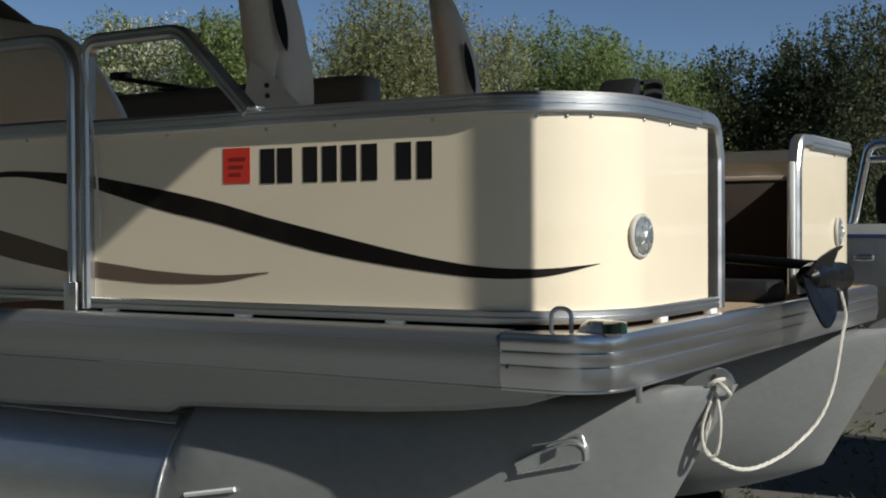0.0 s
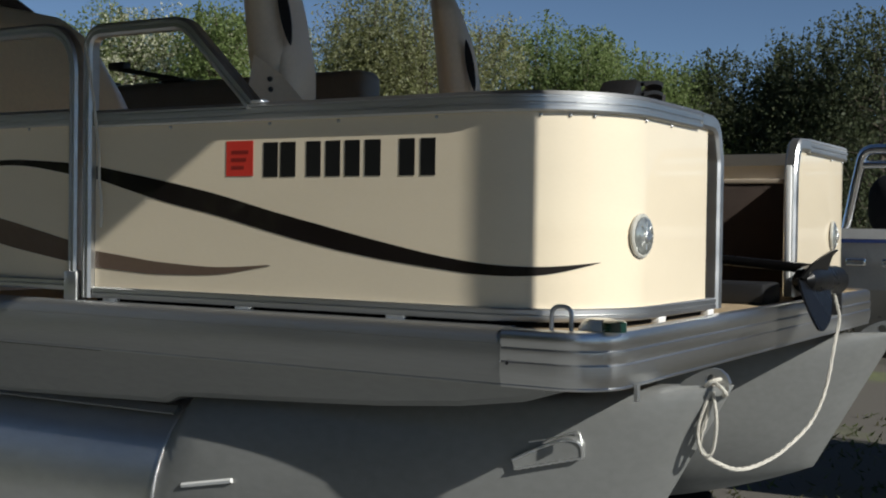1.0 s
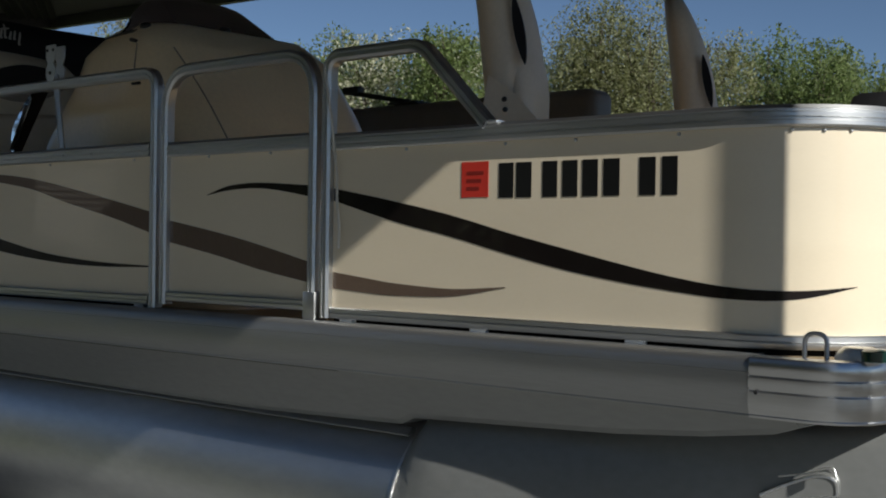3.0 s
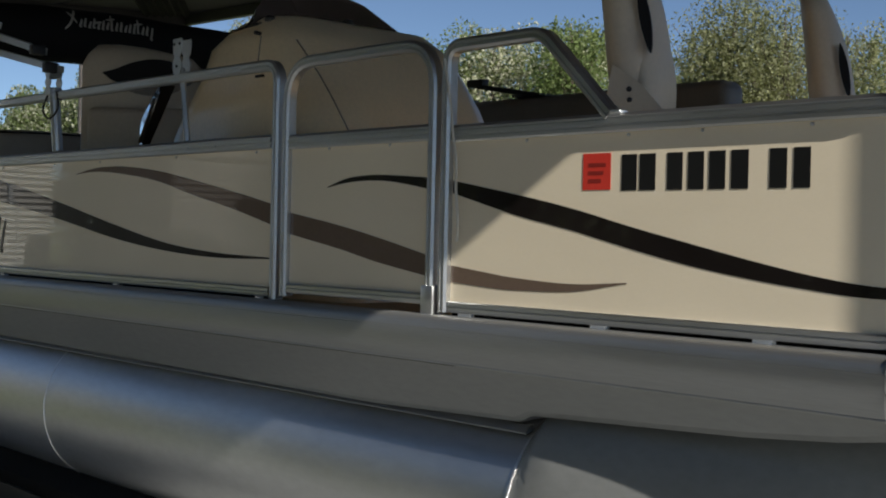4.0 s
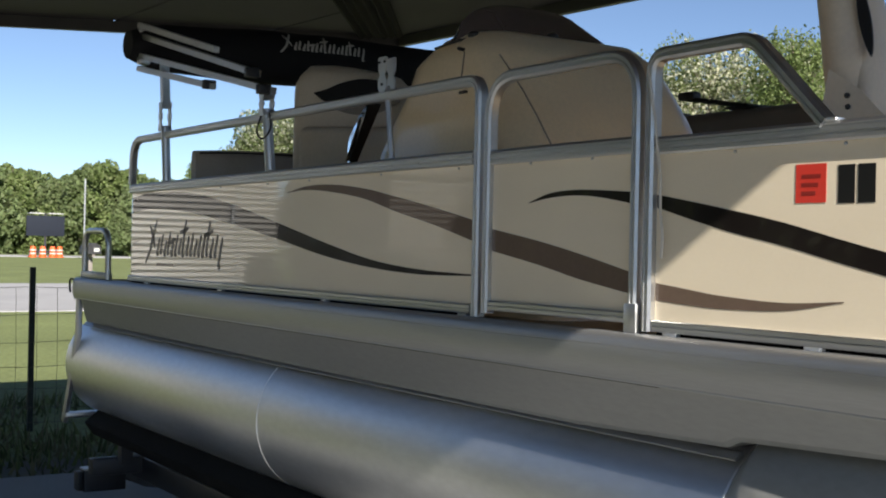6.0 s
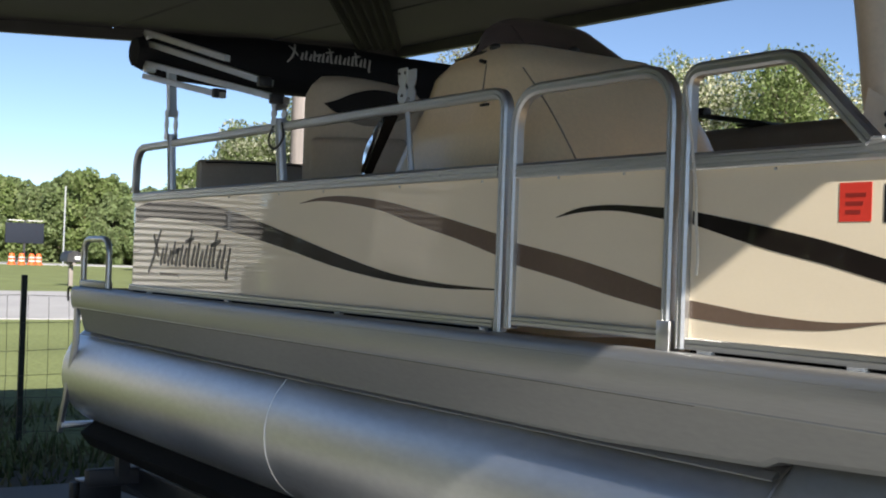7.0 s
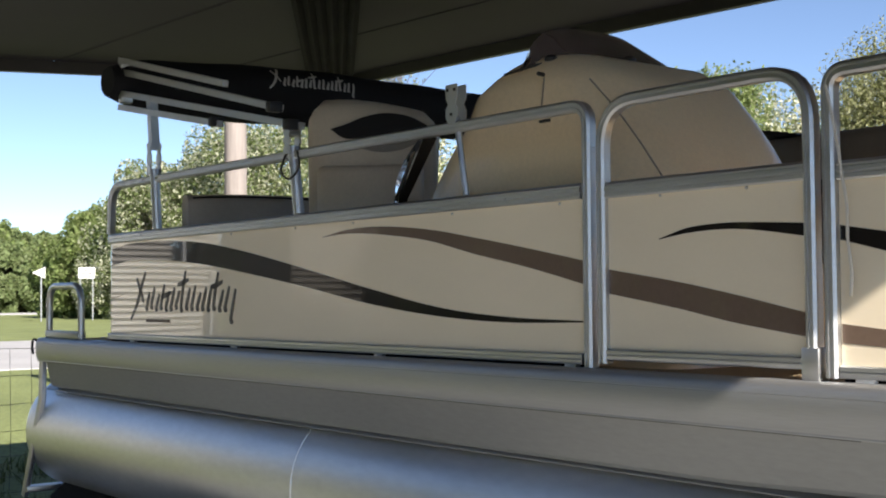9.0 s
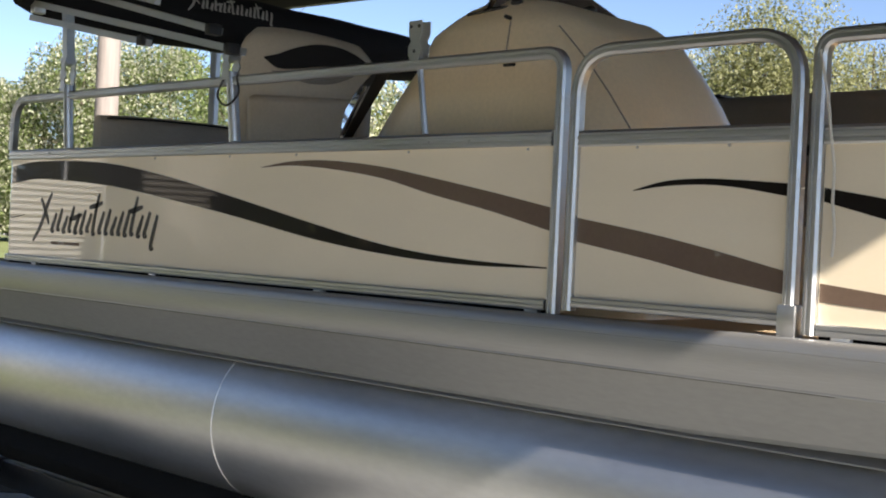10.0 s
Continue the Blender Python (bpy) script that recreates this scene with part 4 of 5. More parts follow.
# chairs
def helm_chair():
    """High-backed captain's chair facing +x, base at the origin."""
    c = thing("captain_chair", (0, 0, DZ), "taupe vinyl captain's chair with a black wave panel", "chair")
    wpart("pedestal", lathe(bmesh.new(), [(0.16, 1.245), (0.16, 1.255), (0.05, 1.27), (0.045, 1.52), (0.11, 1.53)], 20), ALU, c, "aluminium pedestal")
    wpart("seat", blob(bmesh.new(), -0.22, 0.11, -0.235, 0.25, 1.53, 1.66, 0.045), VINYL, c)
    bm = bmesh.new()
    rings = []
    for k in range(15):
        t = k / 14
        z = 1.60 + 0.54 * t
        wide = 0.255 * (1 - 0.25 * max(0, (t - 0.80) / 0.2) ** 2.2) * (1 - 0.06 * (1 - t))
        x = -0.20 - 0.05 * t
        d = 0.055 * (1 - 0.6 * max(0, (t - 0.85) / 0.15) ** 2)
        rings.append([(x + d * math.copysign(abs(math.cos(a)) ** 0.7, math.cos(a)), wide * math.copysign(abs(math.sin(a)) ** 0.55, math.sin(a)), z) for a in (2 * math.pi * i / 32 for i in range(32))])
    rings = [[(x, y, z - 0.07 * max(0.0, (y + 0.12) / 0.37) ** 1.6 * max(0.0, (z - 1.9) / 0.24)) for x, y, z in r] for r in rings]
    wpart("backrest", ring_loft(bm, rings), VINYL, c, "taupe vinyl backrest", angle=70)
    face = lambda s, off: Vector((-0.235 + 0.060 + off, s, 0))
    rows = [(-0.15, 2.022, 2.018), (-0.10, 2.035, 1.985), (-0.03, 2.062, 1.985), (0.05, 2.076, 1.995), (0.13, 2.066, 2.0), (0.19, 2.040, 2.005), (0.235, 2.008, 2.004)]
    wpart("black_panel", ribbon(rows, face, 0.0, 0.006), BLACK_VINYL, c, "black vinyl wave panel")
    rows = [(-0.12, 1.972, 1.970), (-0.06, 1.975, 1.952), (0.02, 1.986, 1.932), (0.10, 1.990, 1.935), (0.16, 1.990, 1.955), (0.21, 1.992, 1.985)]
    wpart("brown_panel", ribbon(rows, face, 0.0, 0.005), VINYL_D, c, "brown vinyl crescent")
    for sy in (-1, 1):
        wpart("armrest", blob(bmesh.new(), -0.2, 0.0, sy * 0.27 - 0.03, sy * 0.27 + 0.03, 1.62, 1.675, 0.02), VINYL, c)
    wpart("lumbar_pad", blob(bmesh.new(), -0.185, -0.125, -0.2, 0.2, 1.64, 1.88, 0.028), VINYL, c)
    return c


ch = helm_chair()
ch.matrix_basis = pose(-2.13, 0.30, DZ + 0.04, 0, 0, -44)


def fishing_chair():
    """Folding fishing seat with a tall back, facing +x."""
    c = thing("fishing_chair", (0, 0, DZ), "taupe vinyl pedestal fishing chair with black side panel", "chair", "fishing chairs at the bow")
    wpart("pedestal", lathe(bmesh.new(), [(0.15, 1.245), (0.15, 1.255), (0.035, 1.27), (0.03, 1.60), (0.10, 1.61)], 20), ALU, c, "aluminium pedestal")
    wpart("seat", blob(bmesh.new(), -0.16, 0.24, -0.21, 0.21, 1.61, 1.70, 0.04), VINYL, c)
    bm = bmesh.new()
    rings = []
    for k in range(17):
        t = k / 16
        z = 1.735 + 0.50 * t
        wide = 0.215 * (1 - 0.30 * max(0, (t - 0.78) / 0.22) ** 2) * (0.86 + 0.14 * min(1, t * 4))
        x = -0.145 - 0.075 * t + 0.02 * math.sin(t * 3)
        d = 0.030 + 0.042 * math.sin(math.pi * min(1, 0.18 + t * 0.8)) ** 0.8
        rings.append([(x + d * math.copysign(abs(math.cos(a)) ** 0.8, math.cos(a)) * (1.15 if math.cos(a) > 0 else 0.75), wide * math.copysign(abs(math.sin(a)) ** 0.6, math.sin(a)), z)
                      for a in (2 * math.pi * i / 32 for i in range(32))])
    wpart("backrest", ring_loft(bm, rings), VINYL, c, "taupe vinyl backrest", angle=70)
    # thigh bolster that swells below the inlay
    bm = bmesh.new()
    rings = []
    for k in range(15):
        t = k / 14
        z = 1.715 + 0.33 * t
        d = 0.005 + 0.046 * math.sin(math.pi * (0.06 + 0.92 * t)) ** 0.75
        x = -0.088 - 0.050 * t
        rings.append([(x + d * math.cos(a), 0.198 * math.copysign(abs(math.sin(a)) ** 0.5, math.sin(a)), z) for a in (2 * math.pi * i / 24 for i in range(24))])
    wpart("bolster", ring_loft(bm, rings), VINYL, c, "rounded taupe side bolster", angle=70)
    # black inlay seen along the side seam
    bm = bmesh.new()
    rings = []
    for k in range(13):
        t = k / 12
        z = 1.875 + 0.165 * t
        w = 0.012 * math.sin(math.pi * t) ** 0.7 + 0.001
        xc = -0.058 - 0.090 * (z - 1.735) / 0.5
        rings.append([(xc - w, -0.205, z), (xc - w, -0.2185, z), (xc + w, -0.2165, z), (xc + w, -0.200, z)])
    wpart("black_panel", ring_loft(bm, rings), BLACK_VINYL, c, "black vinyl side panel")
    for sy in (-1, 1):
        bm = bmesh.new()
        ring_loft(bm, [[(-0.20, sy * 0.222, 1.66), (0.02, sy * 0.222, 1.66), (-0.10, sy * 0.222, 1.80), (-0.17, sy * 0.222, 1.85)],
                       [(-0.20, sy * 0.212, 1.66), (0.02, sy * 0.212, 1.66), (-0.10, sy * 0.212, 1.80), (-0.17, sy * 0.212, 1.85)]])
        h = wpart("hinge_bracket", bm, VINYL, c, "taupe hinge bracket", smooth=False)
        for x, z in ((-0.13, 1.79), (-0.128, 1.765), (-0.03, 1.69)):
            wpart("hinge_bolt", disc(bmesh.new(), (x, sy * 0.222, z), (0, sy, 0), 0.0065, 0.004, 12, 0.002), STEEL_DK, c)
    return c


fc = fishing_chair()
fc.matrix_basis = pose(0.36, 0.50, DZ, 0, 0, 30)
copy_thing(fc, pose(0.27, 1.58, DZ, 0, 0, 28))


# lounges
def lounge(x0, x1, y0, y1, back_side, zt, label, black=False):
    c = thing("lounge_seat", ((x0 + x1) / 2, (y0 + y1) / 2, DZ), label, "boat seat")
    wpart("base", B(x0, x1, y0, y1, 1.245, 1.53, bevel=0.02), CONSOLE, c, "beige moulded base")
    wpart("cushion", blob(bmesh.new(), x0 + 0.01, x1 - 0.01, y0 + 0.01, y1 - 0.01, 1.535, 1.65, 0.035), VINYL_D, c)
    if back_side > 0:
        wpart("backrest", blob(bmesh.new(), x0, x1, y1 - 0.15, y1, 1.64, zt, 0.045), VINYL_D, c, "brown vinyl backrest")
        if black:
            n = 14
            rings = []
            for i in range(n + 1):
                t = i / n
                x = x0 + 0.45 + 0.62 * t
                h = 0.055 * math.sin(math.pi * t) ** 0.7 + 0.002
                rings.append([(x, y1 - 0.151, 1.80), (x, y1 - 0.156, 1.80), (x, y1 - 0.156, 1.80 + h), (x, y1 - 0.151, 1.80 + h)])
            wpart("black_panel", ring_loft(bmesh.new(), rings), BLACK_DECAL, c, "black vinyl inlay")
    else:
        bk = wpart("backrest", blob(bmesh.new(), x0, x1, y0, y0 + 0.14, 1.64, zt, 0.045), VINYL_M, c, "brown vinyl backrest")
        wpart("piping", pipe(bmesh.new(), rounded([(x0 + 0.01, y0 + 0.10, zt - 0.022), (x0 + 0.01, y0 + 0.012, zt - 0.022), (x1 - 0.01, y0 + 0.012, zt - 0.022), (x1 - 0.01, y0 + 0.10, zt - 0.022)], 0.05), 0.006, 8), BLACK_VINYL, bk, "black seam piping")
    return c


# the shade on these two is put into the darker vinyl colour
lounge(-1.90, -0.42, 1.36, 1.90, 1, 2.035, "brown vinyl lounge seat along the fence", True)
lounge(-0.40, 0.06, 1.40, 1.90, 1, 1.915, "low brown vinyl lounge seat at the bow")
c = thing("stern_lounge", (-3.0, 0.7, DZ), "brown vinyl stern lounge seat set across the boat", "boat seat")
wpart("base", B(-3.26, -2.72, 0.09, 1.35, 1.245, 1.53, bevel=0.02), CONSOLE, c, "beige moulded base")
wpart("cushion", blob(bmesh.new(), -3.11, -2.70, 0.10, 1.34, 1.535, 1.65, 0.04), VINYL_M, c)
bm = bmesh.new()
rings = []
for k in range(17):
    t = k / 16
    y = 0.125 + 1.225 * t
    e = min(1.0, min(t, 1 - t) * 9)
    e = math.sqrt(max(0.0, 1 - (1 - e) ** 2))
    zt = 1.846 + 0.030 * math.sin(math.pi * min(1.0, 0.1 + t)) ** 0.6
    rings.append([(-3.185 + dx * (0.35 + 0.65 * e), y, z) for dx, z in ((-0.075, 1.54), (-0.075, zt - 0.03), (-0.055, zt - 0.006), (-0.02, zt), (0.03, zt), (0.06, zt - 0.008), (0.078, zt - 0.035), (0.085, 1.68), (0.075, 1.54))])
bk = wpart("backrest", ring_loft(bm, rings), VINYL_M, c, "brown vinyl backrest", angle=50)
pts = [(-3.103 - 0.02 * (t < 0.05), 0.130 + 1.205 * t, 1.846 + 0.030 * math.sin(math.pi * min(1.0, 0.1 + t)) ** 0.6 - 0.014) for t in (k / 16 for k in range(17))]
wpart("piping", pipe(bmesh.new(), pts, 0.0035, 8), BLACK_VINYL, bk, "black seam piping")

# folded bimini top
bim = thing("bimini_top", (-3.2, 1.0, 1.72), "folded bimini top in a black canvas boot on aluminium bows", "boat canopy")


def boot_c(t):
    return Vector((-3.43 - 0.06 * t, -0.11 + 2.46 * t, 2.352 + 0.03 * t))


def boot_r(t):
    e = 0.72 + 0.28 * min(1, min(t, 1 - t) * 22)
    return 0.088 * e * (1 + 0.55 * math.sin(math.pi * t) ** 0.8 + 0.05 * math.sin(9 * t) + 0.03 * math.sin(31 * t))


bm = bmesh.new()
n = 26
rings = []
for k in range(34):
    t = k / 33
    r = boot_r(t)
    rings.append([boot_c(t) + Vector((math.cos(a) * r * 1.12, 0, math.sin(a) * r * (1 + 0.05 * math.sin(3 * a + 8 * t) * (math.cos(a) < 0.2)))) for a in (2 * math.pi * i / n for i in range(n))])
wpart("boot", ring_loft(bm, rings), BOOT, bim, "black canvas boot", angle=60)
# light mark on the boot, as strokes only
def boot_pt(u, v, o):
    """A spot on the boot's forward face, o proud of it."""
    y = 0.60 + 0.50 * u
    t = (y + 0.11) / 2.46
    r = boot_r(t) + o + 0.002
    h = max(-0.95, min(0.95, (0.012 + 0.105 * v) / r))
    return boot_c(t) + Vector((1.12 * r * math.sqrt(1 - h * h), 0, r * h))


for bm in brush_mark(boot_pt, 0.0105, 0.002, 0.50 / 0.105):
    wpart("mark_stroke", bm, LOGO_GREY, bim, "pale brush-stroke mark")


def sq(w=0.024):
    return [(-w / 2, -w / 2), (w / 2, -w / 2), (w / 2, w / 2), (-w / 2, w / 2)]


for yy, side in ((-0.005, 1), (W + 0.005, -1)):
    bars = [((-3.40, yy - 0.06 * side, 2.440), (-2.50, yy - 0.05 * side, 2.215)), ((-3.40, yy - 0.055 * side, 2.392), (-2.16, yy - 0.02 * side, 2.085)),
            ((-3.40, yy - 0.06 * side, 2.300), (-2.03, yy - 0.015 * side, 2.008)), ((-3.40, yy - 0.06 * side, 2.240), (-2.56, yy - 0.04 * side, 2.075))]
    for a, b in bars:
        wpart("bow_tube", sweep(bmesh.new(), [a, b], sq()), ALU, bim, "folded square aluminium bow", smooth=False)
    for x, z in ((-3.38, 2.418), (-3.38, 2.275), (-2.16, 2.088), (-2.58, 2.085), (-2.05, 2.014)):
        wpart("bow_knuckle", B(x - 0.016, x + 0.016, min(yy - 0.072 * side, yy - 0.02 * side), max(yy - 0.072 * side, yy - 0.02 * side), z - 0.019, z + 0.017, bevel=0.004), BLACK_PL if x > -3 else ALU, bim, "black jointed bracket" if x > -3 else "jointed bracket")
    for x, z1, lean in ((-3.20, 2.255, 0.03), (-2.11, 2.03, 0.035)):
        zc = 2.003 if x < -3 else 1.965
        hc = 0.052 if x < -3 else 0.030
        xm = x + lean * (z1 - zc) / (z1 - 1.716)
        wpart("support_leg", pipe(bmesh.new(), [(x + lean, yy, 1.716), (xm, yy - 0.006 * side, zc - hc + 0.012)], 0.019, 12), ALU, bim, "tubular support leg")
        wpart("leg_head", sweep(bmesh.new(), [(xm, yy - 0.006 * side, zc + hc - 0.012), (x, yy - 0.012 * side, z1)], sq(0.034), up=Vector((0, 1, 0))), ALU, bim, "square upper leg", smooth=False)
        for k in (-1, 1):
            edge = [(0.021, -hc - 0.014), (0.021, -hc + 0.006), (0.012, -hc * 0.45), (0.021, -hc * 0.12), (0.021, hc * 0.2), (0.012, hc * 0.55), (0.021, hc), (0.021, hc + 0.014)]
            edge = edge + [(-u, v) for u, v in edge[::-1]]
            bm = ring_loft(bmesh.new(), [[(xm + u, yy - 0.008 * side + k * 0.021 + d, zc + v) for u, v in edge] for d in (-0.0025, 0.0025)])
            wpart("leg_clamp", bm, ALU, bim, "waisted aluminium clamp", smooth=False)
    # empty saddle forward
    wpart("saddle_leg", sweep(bmesh.new(), [(-1.180, yy, 1.716), (-1.220, yy, 1.945)], rod_square(0.022, 0.016), up=Vector((0, 1, 0))), ALU, bim, "saddle support leg")
    for k in (-1, 1):
        edge = [(0.015, 1.925), (0.025, 1.940), (0.026, 1.963), (0.015, 1.980), (0.025, 1.997), (0.026, 2.033), (0.023, 2.036)]
        edge += [(-u, z) for u, z in edge[::-1]]
        bm = ring_loft(bmesh.new(), [[(-1.222 + u, yy + k * 0.016 + d, z) for u, z in edge] for d in (-0.002, 0.002)])
        jaw = wpart("saddle_jaw", bm, ALU, bim, "aluminium saddle jaw", smooth=False)
        for u, z in ((-0.016, 2.020), (0.016, 2.020), (0.0, 1.950)):
            wpart("bolt", disc(bmesh.new(), (-1.222 + u, yy + k * 0.0181, z), (0, k, 0), 0.005, 0.003, 10, 0.001), STEEL_DK, jaw)
bm = pipe(bmesh.new(), smooth_line([(-2.13, -0.02, 1.93), (-2.15, -0.03, 1.87), (-2.10, -0.03, 1.835), (-2.05, -0.02, 1.87), (-2.06, -0.02, 1.93)], 6), 0.004, 6)
wpart("cord", bm, BLACK_PL, bim, "black cord")

# trolling motor over the bow
tm = thing("trolling_motor", (1.30, 1.30, DZ), "black electric trolling motor stowed over the bow", "boat motor")
bm = bmesh.new()
axis = Vector((-0.06, 1.0, -0.03)).normalized()
hub = Vector((1.435, 1.085, 1.312))
prof = [(0.012, -0.03), (0.030, -0.015), (0.036, 0.02), (0.040, 0.06), (0.042, 0.40), (0.03, 0.47), (0.006, 0.50)]
a_, b_ = axis.orthogonal().normalized(), axis.cross(axis.orthogonal().normalized())
ring_loft(bm, [[hub + axis * h + (a_ * math.cos(k) + b_ * math.sin(k)) * r for k in (2 * math.pi * j / 20 for j in range(20))] for r, h in prof])
wpart("motor_pod", bm, BLACK_GL, tm, "black motor pod")
blades = (((1.02, 1.318), (0.998, 1.26), (1.0, 1.195), (1.045, 1.196), (1.13, 1.225), (1.235, 1.272), (1.235, 1.30), (1.12, 1.325)),
          ((1.02, 1.322), (1.06, 1.356), (1.15, 1.382), (1.25, 1.391), (1.38, 1.385), (1.48, 1.366), (1.47, 1.338), (1.35, 1.322), (1.2, 1.318), (1.1, 1.305)))
for outline, tilt in zip(blades, (-0.5, 0.35)):
    mid = Vector((1.448, 1.15, 1.31))
    outline = [(p.x, p.y) for p in smooth_line([(*q, 0) for q in outline + outline[:1]], 4)[:-1]]
    bm = ring_loft(bmesh.new(), [[(mid.x + d + tilt * (z - mid.z) - 0.6 * (y - mid.y) ** 2, y, z) for y, z in outline] for d in (-0.003, 0.003)])
    wpart("propeller_blade", bm, BLACK_GL, tm, "black propeller blade", smooth=False)
wpart("shaft", pipe(bmesh.new(), [hub + axis * 0.12 + Vector((0, 0, 0.03)), (1.10, 1.26, 1.36), (0.55, 1.14, 1.42)], 0.014, 10), BLACK_GL, tm)
wpart("mount", B(0.75, 1.33, 1.08, 1.24, 1.244, 1.30, bevel=0.01), BLACK_PL, tm, "black deck mount")
wpart("skeg", B(1.36, 1.43, 1.50, 1.512, 1.20, 1.27, bevel=0.003), BLACK_PL, tm)
wpart("motor_head", blob(bmesh.new(), 0.44, 0.70, 1.04, 1.19, 1.36, 1.50, 0.04), BLACK_PL, tm)

# dark carpet liner inside the far bow fence
liner = thing("bow_liner", (0.63, W - 0.02, 1.246), "dark brown carpet liner inside the bow fence", "boat liner")
wpart("carpet_panel", B(0.06, 1.20, W - 0.03, W - 0.012, 1.246, 1.600, bevel=0.004), LINER, liner)
wpart("top_trim", B(0.06, 1.20, W - 0.034, W - 0.010, 1.600, 1.616, bevel=0.004), VINYL_M, liner, "pale edge trim")
pad = thing("paddle", (-1.56, 1.80, 2.03), "black plastic paddle laid on the lounge backrest", "paddle")
wpart("shaft", pipe(bmesh.new(), [(-1.75, 1.80, 2.105), (-1.40, 1.80, 2.045)], 0.011, 8), BLACK_PL, pad)
wpart("blade", B(-1.50, -1.34, 1.76, 1.86, 2.036, 2.046, bevel=0.003), BLACK_PL, pad)
wpart("grip", B(-1.80, -1.70, 1.775, 1.825, 2.10, 2.135, bevel=0.01), BLACK_PL, pad)

# glossy dark side trim behind the console; its reflected streak an added chrome strip
def trim_row(t, wide, y):
    x, z = -1.650 + 0.175 * t, 1.715 + 0.205 * t
    bulge = math.sin(math.pi * (0.08 + 0.84 * t)) ** 0.8 * wide
    return [(x - bulge, y - 0.004 - 0.02 * t, z + 0.3 * bulge), (x, y - 0.012 - 0.02 * t, z), (x + 0.012, y + 0.01, z), (x - bulge, y + 0.012, z + 0.3 * bulge)]


hatch = wpart("side_hatch", ring_loft(bmesh.new(), [trim_row(k / 12, 0.058, 0.105) for k in range(13)]), BLACK_DECAL, console, "glossy black side trim")
wpart("bright_edge", ring_loft(bmesh.new(), [[(p[0] - 0.018, p[1] - 0.004, p[2]) for p in trim_row(0.10 + 0.70 * k / 10, 0.036 * math.sin(math.pi * (0.1 + 0.8 * k / 10)), 0.101)] for k in range(11)]), CHROME, hatch, "chrome strip standing in for a reflected streak")

# black foot pedal stowed on its arm behind the bow rail
hd = thing("foot_pedal", (1.02, 0.92, 1.245), "black ribbed foot pedal on a swivel arm", "boat pedal")
wpart("arm", pipe(bmesh.new(), [(1.02, 0.92, 1.244), (1.02, 0.92, 1.75)], 0.016, 10), BLACK_PL, hd)
wpart("wedge", ring_loft(bmesh.new(), [[(0.95, y, 1.745), (1.05, y, 1.745), (1.05, y, zt - 0.006), (1.035, y, zt), (0.965, y, zt), (0.95, y, zt - 0.006)] for y, zt in ((0.80, 1.755), (0.85, 1.785), (0.885, 1.825), (0.90, 1.828), (0.915, 1.79))]), BLACK_PL, hd, "tapered black heel")
for q in range(3):
    z = 1.762 + 0.026 * q
    wpart("rib", sweep(bmesh.new(), smooth_line([(1.05, 0.905, z), (1.062, 0.95, z + 0.010), (1.058, 1.01, z + 0.008), (1.03, 1.06, z - 0.006)], 5), [(-0.035, -0.005), (0.010, -0.005), (0.012, 0.004), (-0.035, 0.005)]), BLACK_PL, hd, "curved black rib")
wpart("strut", pipe(bmesh.new(), [(1.055, 1.03, 1.745), (1.055, 1.055, 1.80)], 0.006, 8), BLACK_PL, hd)


# rope from the towing eye to the motor
def rope_line():
    pts = [(1.478, 0.262, 1.15), (1.472, 0.245, 1.08), (1.455, 0.25, 1.005), (1.455, 0.40, 0.945), (1.45, 0.56, 0.913), (1.447, 0.74, 0.903), (1.445, 0.90, 0.908), (1.44, 1.15, 0.938), (1.438, 1.31, 1.01), (1.437, 1.41, 1.135), (1.437, 1.45, 1.195), (1.425, 1.44, 1.262)]
    return smooth_line(pts, 8)


rope = thing("rope", (1.49, 0.26, 1.15), "white nylon rope tied to the towing eye", "rope")
line = rope_line()
bm = bmesh.new()
for k in range(3):
    tw = []
    for i, p in enumerate(line):
        a = i * 0.9 + k * 2.094
        tw.append(p + Vector((math.cos(a), math.sin(a) * 0.5, math.sin(a))) * 0.0022)
    pipe(bm, tw, 0.0028, 6)
wpart("line", bm, ROPE, rope)
bm = bmesh.new()
pipe(bm, smooth_line([(1.478, 0.25, 1.14), (1.50, 0.235, 1.13), (1.505, 0.25, 1.115), (1.48, 0.27, 1.11), (1.46, 0.255, 1.12), (1.478, 0.24, 1.14), (1.50, 0.27, 1.145)], 6), 0.0045, 8)
pipe(bm, smooth_line([(1.475, 0.245, 1.12), (1.455, 0.235, 1.05), (1.462, 0.235, 1.0), (1.482, 0.24, 1.0), (1.49, 0.24, 1.06), (1.48, 0.245, 1.12)], 6), 0.0036, 8)
wpart("knot", bm, ROPE, rope, "loose knot with hanging bights")

cord = part("cord", pipe(bmesh.new(), smooth_line([(0.020, -0.030, 1.86), (0.032, -0.032, 1.81), (0.044, -0.028, 1.74), (0.050, -0.026, 1.68), (0.060, -0.024, 1.61), (0.058, -0.020, 1.54), (0.064, -0.018, 1.48), (0.060, -0.016, 1.425)], 6), 0.0034, 8), ROPE)
tagged(cord, "thin white cord hanging beside the fence post", "cord")

